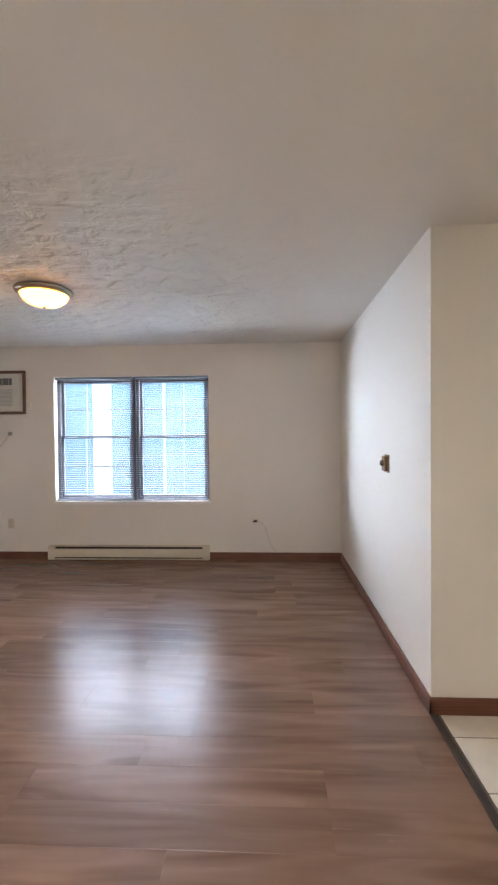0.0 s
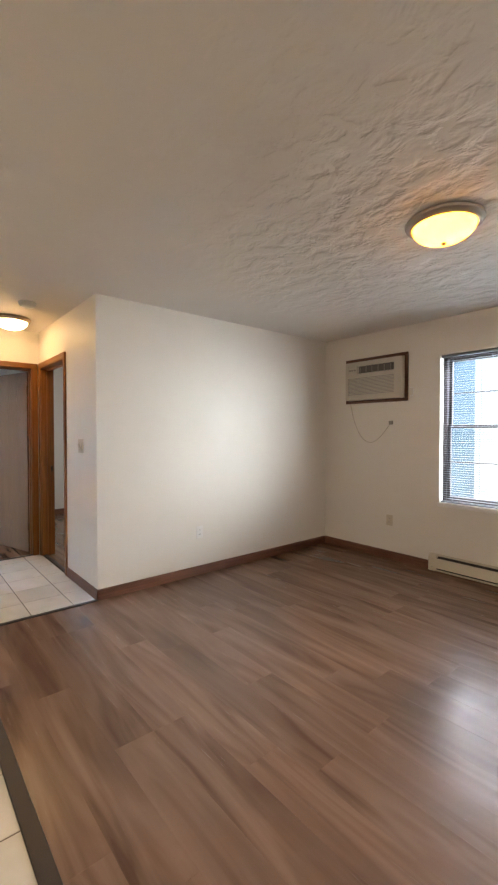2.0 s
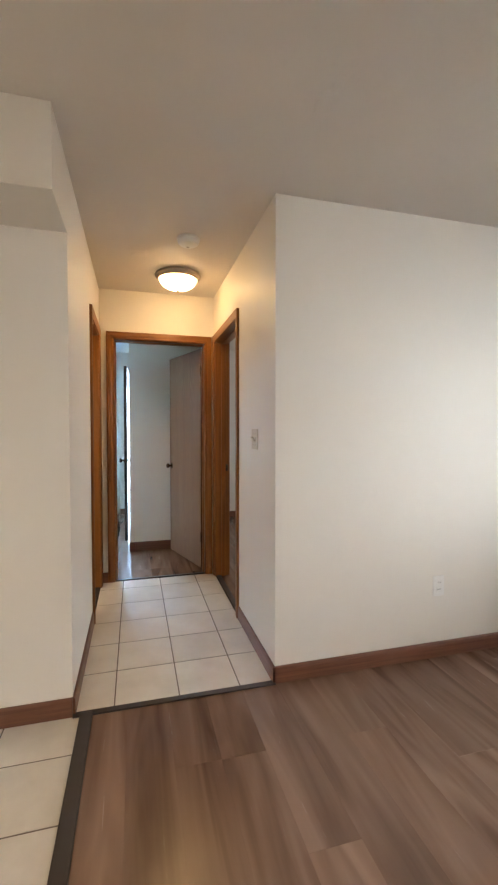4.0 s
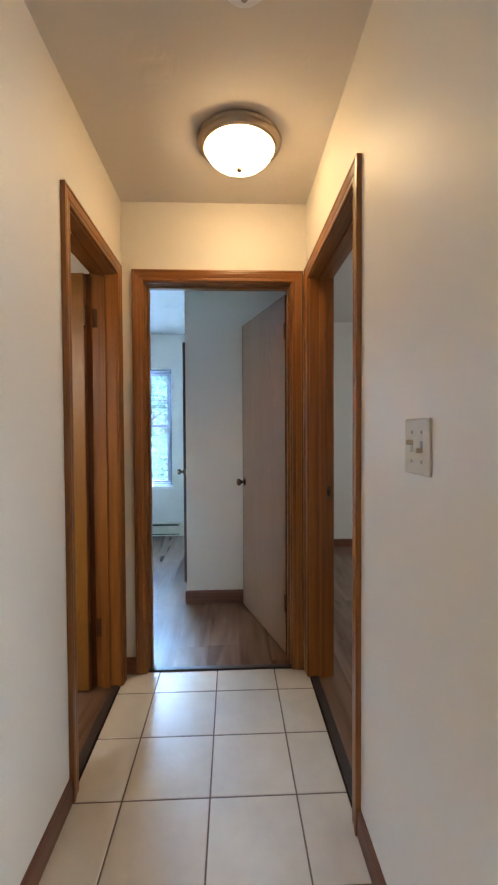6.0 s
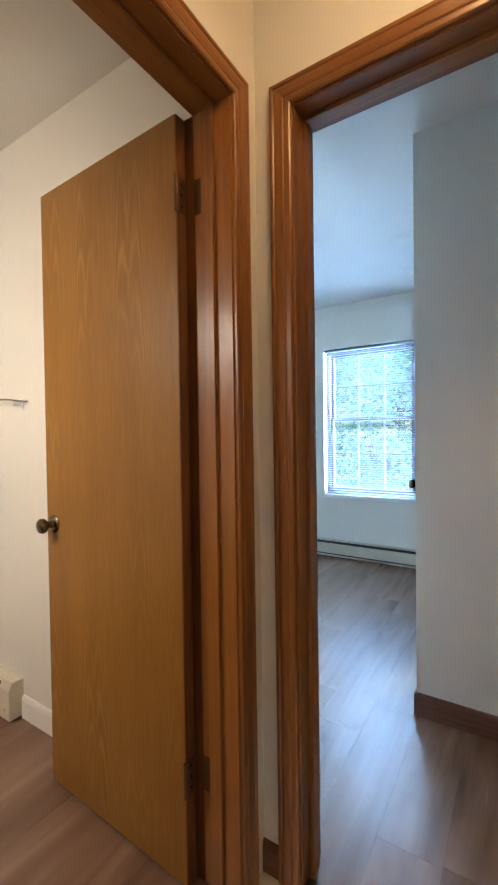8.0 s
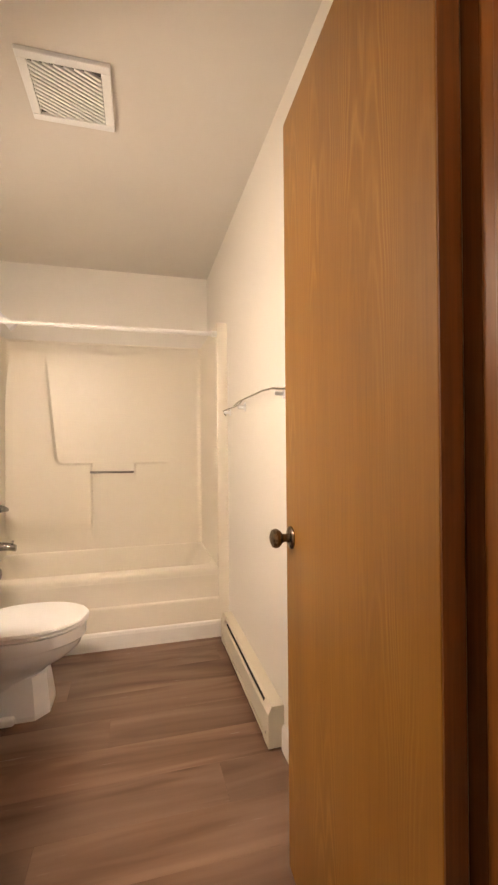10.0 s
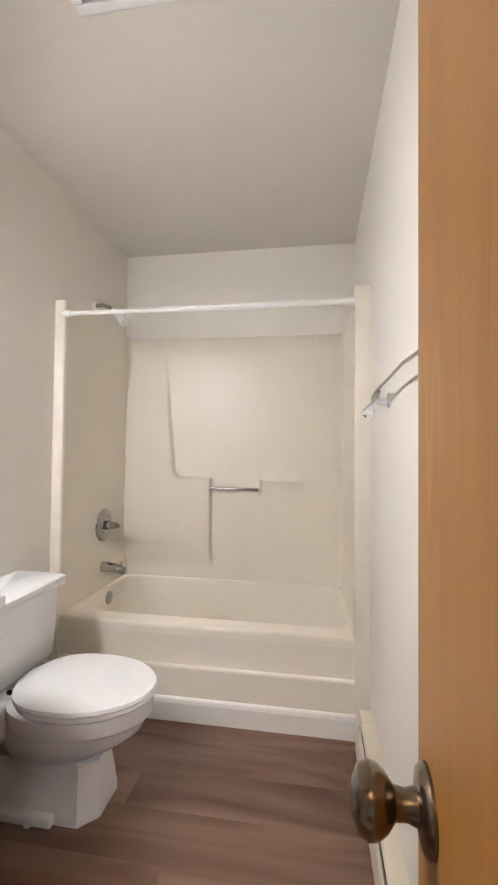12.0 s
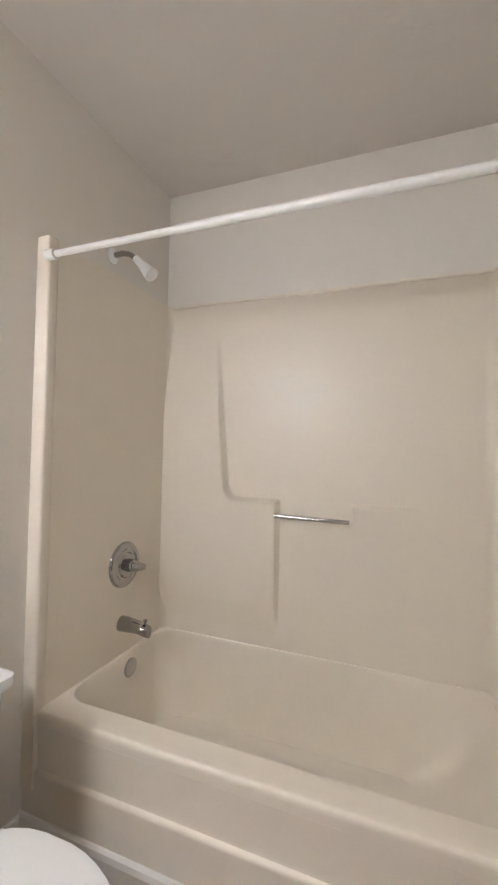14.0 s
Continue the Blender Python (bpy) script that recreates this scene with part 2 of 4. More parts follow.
CHROME = plain("chrome", (0.40, 0.39, 0.38), 0.16, 1.0, 0.06)
BRASS = plain("antique_brass", (0.21, 0.165, 0.115), 0.24, 0.95)
HINGE = plain("aged_hinge", (0.16, 0.085, 0.045), 0.4, 0.8)
PORCELAIN = painted("porcelain", (0.88, 0.89, 0.90), 0.10, 0.02, 0)
ACRYLIC = painted("tub_acrylic", (0.81, 0.752, 0.645), 0.36, 0.035, 0.02, 14)
PLASTIC = painted("white_plastic", (0.86, 0.87, 0.87), 0.3, 0.03, 0)
IVORY = painted("ivory_plastic", (0.62, 0.56, 0.45), 0.4, 0.05, 0)
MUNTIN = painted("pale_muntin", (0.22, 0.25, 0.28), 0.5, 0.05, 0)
# white plastic turned grey-beige; the unit's shade is put into this colour
AC_SHADED = painted("shaded_plastic", (0.60, 0.56, 0.48), 0.4, 0.06, 0)
GREYPLASTIC = plain("grey_plastic", (0.34, 0.32, 0.29), 0.5)
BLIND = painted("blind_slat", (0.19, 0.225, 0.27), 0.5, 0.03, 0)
DARKGREY = plain("outlet_shade_grey", (0.13, 0.12, 0.11), 0.6)
CORD = plain("pale_cord", (0.55, 0.49, 0.40), 0.6)
GLASS = glass_material()
HALL_GLOW = glowing("hall_lamp_glass", (1.0, 0.68, 0.34), 17.5)
LIVING_GLOW = glowing("living_lamp_glass", (1.0, 0.40, 0.042), 8.5)
SIDING = siding_material()
OUTWHITE = plain("white_trim", (0.33, 0.35, 0.36), 0.6, 0, 0.04)
CONCRETE = plain("concrete", (0.33, 0.32, 0.30), 0.85, 0, 0.2, 3.0)
LEAF = leaf_material()
BARK = plain("bark", (0.12, 0.085, 0.06), 0.9, 0, 0.4, 12.0)
GRASS = plain("grass", (0.07, 0.12, 0.035), 0.9, 0, 0.5, 8.0)
ROOFING = plain("roofing", (0.12, 0.115, 0.11), 0.9, 0, 0.3, 5.0)

# ---- mesh helpers ----


def part(name, bm, mat, parent=None, label="", kind="", smooth=False):
    """Links a bmesh as one mesh object under a thing or a part."""
    me = bpy.data.meshes.new(name)
    bmesh.ops.recalc_face_normals(bm, faces=bm.faces)
    bm.to_mesh(me)
    bm.free()
    me.materials.append(mat)
    if smooth:
        for p in me.polygons:
            p.use_smooth = True
        me.set_sharp_from_angle(angle=radians(40))
    ob = new(name, me)
    if parent:
        ob.parent = parent
    return tagged(ob, label=label, kind=kind)


def thing(name, label, category, group="", kind="", at=(0, 0, 0)):
    ob = new(name)
    ob.empty_display_size = 0.1
    ob.location = at
    return tagged(ob, label, category, group, kind)


def add_box(bm, a, b, bevel=0.0, seg=2):
    made = bmesh.ops.create_cube(bm, size=1)["verts"]
    for v in made:
        v.co = [(a[i] if v.co[i] < 0 else b[i]) for i in range(3)]
    if bevel:
        edges = {e for v in made for e in v.link_edges}
        bmesh.ops.bevel(bm, geom=list(edges), offset=bevel, segments=seg, affect="EDGES", profile=0.5)
    return bm


def box(a, b, bevel=0.0, seg=2):
    a, b = [min(p, q) for p, q in zip(a, b)], [max(p, q) for p, q in zip(a, b)]
    return add_box(bmesh.new(), a, b, bevel, seg)


def boxes(pairs, bevel=0.0):
    bm = bmesh.new()
    for a, b in pairs:
        add_box(bm, [min(p, q) for p, q in zip(a, b)], [max(p, q) for p, q in zip(a, b)], bevel)
    return bm


def lathe(profile, centre, axis="z", n=32, bm=None):
    """Turns (radius, along) pairs round an axis."""
    bm = bm or bmesh.new()
    rings = []
    for r, h in profile:
        ring = []
        for i in range(n):
            c, s = r * math.cos(2 * math.pi * i / n), r * math.sin(2 * math.pi * i / n)
            p = {"z": (c, s, h), "x": (h, c, s), "y": (c, h, s)}[axis]
            ring.append(bm.verts.new([p[k] + centre[k] for k in range(3)]))
        rings.append(ring)
    for a, b in zip(rings, rings[1:]):
        for i in range(n):
            bm.faces.new((a[i], a[(i + 1) % n], b[(i + 1) % n], b[i]))
    for ring in (rings[0], rings[-1]):
        bm.faces.new(ring)
    return bm


def tube(points, radius, n=10, bm=None):
    """A round bar along points."""
    bm = bm or bmesh.new()
    pts = [Vector(p) for p in points]
    rings = []
    for i, p in enumerate(pts):
        d = (pts[min(i + 1, len(pts) - 1)] - pts[max(i - 1, 0)]).normalized()
        side = d.cross(Vector((0, 0, 1)) if abs(d.z) < 0.9 else Vector((0, 1, 0))).normalized()
        up = side.cross(d)
        r = radius[i] if isinstance(radius, (list, tuple)) else radius
        rings.append([bm.verts.new(p + r * (math.cos(a) * side + math.sin(a) * up)) for a in [2 * math.pi * k / n for k in range(n)]])
    for a, b in zip(rings, rings[1:]):
        for i in range(n):
            bm.faces.new((a[i], a[(i + 1) % n], b[(i + 1) % n], b[i]))
    bm.faces.new(rings[0])
    bm.faces.new(rings[-1])
    return bm


def loft(rings, close=True):
    """Joins equal rings of points; caps both ends."""
    bm = bmesh.new()
    vs = [[bm.verts.new(p) for p in ring] for ring in rings]
    n = len(vs[0])
    for a, b in zip(vs, vs[1:]):
        for i in range(n):
            bm.faces.new((a[i], a[(i + 1) % n], b[(i + 1) % n], b[i]))
    if close:
        bm.faces.new(vs[-1])
        if close != "end":
            bm.faces.new(vs[0])
    return bm


def smoothstep(a, b, v):
    t = min(1.0, max(0.0, (v - a) / (b - a)))
    return t * t * (3 - 2 * t)


# ---- the large structure ----
H = 2.44
XL, XR, YN, XW = -3.01, 1.66, 4.96, -4.708
HS, HN = 1.205, 2.158
BE, BS = -3.262, -1.745
XB, XN = -7.65, -7.05
T = 0.115


def wall(name, axis, p0, p1, a0, a1, holes=(), z1=H, mat=WALL):
    """A wall with thickness p0..p1 across an axis, running a0..a1, with openings (a, b, low, high)."""
    cuts = sorted({a0, a1, *[v for h in holes for v in h[:2]]})
    levels = sorted({0.0, z1, *[v for h in holes for v in h[2:]]})
    pairs = []
    for lo, hi in zip(cuts, cuts[1:]):
        run = None
        for z, zz in zip(levels, levels[1:]):
            mid, mz = (lo + hi) / 2, (z + zz) / 2
            solid = not any(h[0] < mid < h[1] and h[2] < mz < h[3] for h in holes)
            if solid and run is not None:
                run = (run[0], zz)
            elif solid:
                run = (z, zz)
            elif run is not None:
                pairs.append((lo, hi, *run))
                run = None
        if run is not None:
            pairs.append((lo, hi, *run))
    if axis == "x":
        bm = boxes([((p0, lo, z), (p1, hi, zz)) for lo, hi, z, zz in pairs])
    else:
        bm = boxes([((lo, p0, z), (hi, p1, zz)) for lo, hi, z, zz in pairs])
    return part(name, bm, mat, kind="structure")


WIN1 = (-1.598, 0.182, 0.665, 2.092)
WIN2 = (0.165, 1.040, 0.605, 2.028)
SD = (-4.590, -3.995, 0.0, 2.03)
WD = (1.322, 2.075, 0.0, 2.03)
ND = (-4.622, -3.832, 0.0, 2.03)
J = 0.018


def rough_hole(d):
    return (d[0] - J, d[1] + J, 0.0, d[3] + J)


tagged(part("ceiling", box((-7.9, -2.05, H), (3.1, 5.15, H + 0.15)), CEIL, kind="structure"), "textured off-white stomped drywall ceiling")
wall("wall_north", "y", YN, YN + 0.16, XN - T, XR + T, [WIN1])
wall("wall_living_west", "x", XL - T, XL, HN + T, YN)
wall("wall_living_east", "x", XR, XR + T, 2.36, YN)
wall("wall_entry_north", "y", 2.36, 2.36 + T, XR + T, 3.0)
wall("wall_entry_east", "x", 3.0, 3.0 + T, -1.5, 2.36 + T)
wall("wall_kitchen_south", "y", -1.5 - T, -1.5, XL, 3.0 + T)
wall("wall_kitchen_west", "x", BE, XL, BS, HS - T)
wall("wall_hall_south", "y", HS - T, HS, XW, XL, [rough_hole(SD)])
wall("wall_hall_north", "y", HN, HN + T, XN, XL, [rough_hole(ND)])
wall("wall_hall_west", "x", XW - T, XW, BS - T, HN, [rough_hole(WD)])
wall("wall_bath_south", "y", BS - T, BS, XW, XL)
wall("wall_bedroom_west", "x", XB - 0.16, XB, -1.9, HN, [WIN2])
wall("wall_bedroom_south", "y", -1.9 - T, -1.9, XB - 0.16, XW - T)
wall("wall_closet_front", "x", -5.60 - 0.1, -5.60, 1.43, HN)
wall("wall_closet_side", "y", 1.43, 1.53, XB, -5.70, [(-6.745, -5.995, 0, 2.03)])
wall("wall_north_room_west", "x", XN - T, XN, HN + T, YN)
part("soffit", box((XL, -1.5, 2.135), (-2.668, HS, H)), WALL, kind="structure")

# ground outside
part("ground", box((-400, -400, -0.6), (400, 400, -0.35)), GRASS, kind="structure")
part("pavement", box((-14.0, -9, -0.346), (-10.8, 9, -0.30)), CONCRETE, kind="structure")

# ---- doors: frames with casings ----
PROFILE = [(0.0, 0.0), (0.0, 0.009), (0.004, 0.012), (0.014, 0.012), (0.018, 0.0108), (0.022, 0.0130), (0.040, 0.0155), (0.045, 0.0147), (0.049, 0.0175), (0.057, 0.0165), (0.057, 0.0)]


def casing(parent, axis, face, out, d, mats):
    """Mitred moulding round an opening: two uprights and a head."""
    a0, a1, z1 = d[0] - 0.006, d[1] + 0.006, d[3] + 0.006

    def at(a, v, z):
        return (face + out * v, a, z) if axis == "x" else (a, face + out * v, z)
    stations = [[at(a0 - u, v, 0) for u, v in PROFILE], [at(a0 - u, v, z1 + u) for u, v in PROFILE],
                [at(a1 + u, v, z1 + u) for u, v in PROFILE], [at(a1 + u, v, 0) for u, v in PROFILE]]
    for i, (name, m) in enumerate((("casing_upright", mats[0]), ("casing_head", mats[1]), ("casing_upright", mats[0]))):
        part(name, loft([stations[i], stations[i + 1]]), m, parent)


def door_frame(name, label, axis, p0, p1, d, head, sides=(1, 1), stop=0.5):
    fr = thing(name, label, "door frame", kind="structure")

    def b(a0, q0, z0, a1, q1, z1):
        return box((q0, a0, z0), (q1, a1, z1), 0.0015) if axis == "x" else box((a0, q0, z0), (a1, q1, z1), 0.0015)
    q0, q1 = p0 - 0.001, p1 + 0.001
    part("jamb", b(d[0] - J + 0.001, q0, 0, d[0], q1, d[3]), TRIM_Z, fr)
    part("jamb", b(d[1], q0, 0, d[1] + J - 0.001, q1, d[3]), TRIM_Z, fr)
    part("jamb_head", b(d[0] - J + 0.001, q0, d[3], d[1] + J - 0.001, q1, d[3] + J - 0.001), head, fr)
    s = p0 + (p1 - p0) * stop
    part("door_stop", b(d[0], s - 0.018, 0, d[0] + 0.011, s + 0.018, d[3] - 0.011), TRIM_Z, fr)
    part("door_stop", b(d[1] - 0.011, s - 0.018, 0, d[1], s + 0.018, d[3] - 0.011), TRIM_Z, fr)
    part("door_stop", b(d[0], s - 0.018, d[3] - 0.011, d[1], s + 0.018, d[3]), head, fr)
    if sides[0]:
        casing(fr, axis, p1, 1, d, (TRIM_Z, head))
    if sides[1]:
        casing(fr, axis, p0, -1, d, (TRIM_Z, head))
    return fr


frame_bath = door_frame("door_1", "stained oak door frame with moulded casing", "y", HS - T, HS, SD, TRIM_X, (1, 1), 0.42)
frame_bed = door_frame("door_2", "stained oak door frame with moulded casing", "x", XW - T, XW, WD, TRIM_Y, (1, 1), 0.42)
frame_north = door_frame("door_3", "stained oak door frame with brass strike plate", "y", HN, HN + T, ND, TRIM_X, (1, 1), 0.6)
strike = part("strike_plate", box((ND[0] + 0.0005, HN + 0.078, 0.92), (ND[0] + 0.003, HN + 0.108, 0.98), 0.001), BRASS, frame_north, "dull brass strike plate")
# dark patch, painted for the shade in the latch hole
part("latch_hole", box((ND[0] + 0.0032, HN + 0.086, 0.937), (ND[0] + 0.0042, HN + 0.100, 0.963)), DARK, strike)
far_door = door_frame("door_4", "dark stained door frame in the north room", "x", XN - T, XN, (3.25, 3.98, 0, 2.0), TRIM_Y, (1, 0))
part("panel", box((XN - 0.03, 3.254, 0.01), (XN - 0.002, 3.976, 1.996), 0.002), DOOR_EDGE, far_door, "dark closed door panel")
part("door_knob", lathe([(0.028, 0.001), (0.028, 0.006), (0.012, 0.010), (0.012, 0.030), (0.026, 0.038), (0.027, 0.052), (0.012, 0.062)], (XN - 0.003, 3.33, 0.93), "x", 16), BRASS, far_door, smooth=True)


def knob_profile(s=1.0):
    return [(0.032 * s, 0.0), (0.032 * s, 0.003), (0.028 * s, 0.008), (0.014 * s, 0.011), (0.0115 * s, 0.020), (0.0125 * s, 0.030), (0.021 * s, 0.037),
            (0.0265 * s, 0.045), (0.0275 * s, 0.053), (0.024 * s, 0.062), (0.012 * s, 0.068)]


def hinged_door(name, label, width, height, knob_z, hinge_zs, pose_m):
    """A flush veneered door; local x from the hinge edge along the leaf, y across its thickness."""
    d = thing(name, label, "door")
    leaf = part("leaf", box((0.003, -0.035, 0.012), (width, 0, height), 0.0012), DOOR, d)
    part("hinge_edge", box((0.0, -0.034, 0.013), (0.0028, -0.001, height - 0.001)), DOOR_EDGE, d, "dark stained hinge edge")
    part("latch_edge", box((width + 0.0002, -0.034, 0.013), (width + 0.002, -0.001, height - 0.001)), DOOR_EDGE, d, "dark stained latch edge")
    for sgn, y in ((1, 0.0), (-1, -0.035)):
        prof = [(r, sgn * hh * 0.84) for r, hh in knob_profile(0.92)]
        part("door_knob", lathe(prof, (width - 0.042, y, knob_z), "y", 28), BRASS, d, "antique brass round knob", smooth=True)
    part("latch", box((width + 0.002, -0.026, knob_z - 0.028), (width + 0.0035, -0.010, knob_z + 0.028), 0.0005), BRASS, d)
    for z in hinge_zs:
        hg = part("hinge", tube([(-0.004, 0.004, z - 0.045), (-0.004, 0.004, z + 0.045)], 0.0065, 12), HINGE, d, smooth=True)
        part("hinge_leaf", box((-0.003, -0.030, z - 0.045), (-0.0006, 0.0, z + 0.045), 0.0006), HINGE, hg)
        for k in (-0.028, 0.0, 0.028):
            part("screw", lathe([(0.004, -0.0010), (0.004, -0.0004)], (-0.0025, -0.016, z + k), "x", 8), BRASS, hg)
    d.matrix_world = pose_m
    return d


def from_dir(x, y, dx, dy):
    """Local x along (dx, dy), z up."""
    return pose(x, y, 0, 0, 0, math.degrees(math.atan2(dy, dx)))


bath_door = hinged_door("bathroom_door", "oak veneer flush door standing open into the bathroom", 0.635, 2.017, 0.905, (1.815, 0.30), from_dir(-4.545, 1.068, -0.037, -1.0))
bed_door = hinged_door("bedroom_door", "oak veneer flush door standing open into the bedroom, cool daylight in its brown", 0.742, 2.017, 0.905, (1.815, 0.30), from_dir(-4.836, 2.062, -0.955, -0.296))
closet = hinged_door("closet_door", "dark oak closet door standing slightly ajar", 0.736, 2.0, 0.93, (1.8, 0.3), from_dir(-6.74, 1.425, 0.999, -0.034))
for o in bed_door.children:
    if o.name.startswith("leaf"):
        o.data.materials[0] = DOOR_DAYLIT
for o in closet.children:
    if o.name.startswith(("leaf", "latch_edge")):
        o.data.materials[0] = DARK_DOOR
# strip added to fill the hinge gap; its dark colour is the gap's shadow
part("jamb_edge", box((SD[0] - J + 0.001, HS - T - 0.033, 0), (SD[0] - 0.0005, HS - T - 0.0015, SD[3]), 0.001), DOOR_EDGE, frame_bath, "added dark strip in the hinge gap, shadow in its colour")
for z in (1.815, 0.30):
    part("frame_hinge_plate", box((SD[0] + 0.0005, HS - T + 0.002, z - 0.045), (SD[0] + 0.0025, HS - T + 0.036, z + 0.045), 0.0004), HINGE, frame_bath, "aged metal hinge plate")

# ---- baseboards ----


def baseboard(name, axis, face, out, a0, a1, mat, h=0.085, t=0.011, kind="structure"):
    prof = [(0, 0), (t, 0), (t, h - 0.02), (t * 0.75, h - 0.006), (t * 0.4, h), (0, h)]
    rings = []
    for a in (a0, a1):
        rings.append([(face + out * v, a, z) if axis == "x" else (a, face + out * v, z) for v, z in prof])
    return part(name, loft(rings), mat, kind=kind)


baseboard("baseboard", "y", YN, -1, XL + 0.011, -1.67, BASEWOOD)
baseboard("baseboard", "y", YN, -1, 0.182, XR - 0.011, BASEWOOD)
baseboard("baseboard", "x", XL, 1, HN - 0.011, YN, BASEWOOD_Y)
baseboard("baseboard", "x", XR, -1, 2.349, YN, BASEWOOD_Y)
baseboard("baseboard", "y", 2.36, -1, XR - 0.011, 3.0, BASEWOOD)
baseboard("baseboard", "x", XL, 1, -1.5, HS, BASEWOOD_Y)
baseboard("baseboard", "y", HN, -1, ND[1] + 0.064, XL + 0.011, BASEWOOD)
baseboard("baseboard", "y", HS, 1, SD[1] + 0.064, XL, BASEWOOD)
baseboard("baseboard", "x", XW, 1, HS, WD[0] - 0.064, BASEWOOD_Y)
baseboard("baseboard", "x", -5.60, 1, 1.419, HN, BASEWOOD_Y, 0.095)
baseboard("baseboard", "y", 1.43, -1, -5.94, -5.589, BASEWOOD, 0.095)
baseboard("baseboard", "y", 1.43, -1, XB, -6.80, BASEWOOD, 0.095)
baseboard("baseboard", "x", XB, 1, 1.26, 1.43, BASEWOOD_Y)
baseboard("baseboard", "x", XN, 1, HN + T, 3.18, BASEWOOD_Y)
baseboard("baseboard", "x", XN, 1, 4.05, YN, BASEWOOD_Y)
baseboard("baseboard", "x", XW, 1, 0.005, 1.03, BATHTRIM, 0.095, 0.013)
baseboard("baseboard", "x", XW, 1, -1.02, -0.925, BATHTRIM, 0.095, 0.013)
baseboard("baseboard", "x", BE, -1, -1.0, -0.18, BATHTRIM, 0.095, 0.013)
baseboard("baseboard", "y", -1.003, 1, XW, BE, BATHTRIM, 0.098, 0.018)
part("trim", box((XL - 0.012, HS, 0.0005), (XL + 0.022, HN, 0.008), 0.002), TRANSITION, kind="structure")
part("trim", box((XL, 1.234, 0.0005), (1.652, 1.290, 0.009), 0.003), TRANSITION, kind="structure")
part("trim", box((1.652, 1.234, 0.0005), (1.686, 2.35, 0.009), 0.003), TRANSITION, kind="structure")
part("trim", box((SD[0], HS - 0.045, 0.0005), (SD[1], HS - 0.008, 0.008), 0.002), TRANSITION, kind="structure")
part("trim", box((ND[0], HN + 0.008, 0.0005), (ND[1], HN + 0.045, 0.008), 0.002), TRANSITION, kind="structure")
part("trim", box((XW - 0.035, WD[0], 0.0005), (XW - 0.004, WD[1], 0.008), 0.002), TRANSITION, kind="structure")

# ---- windows with blinds ----


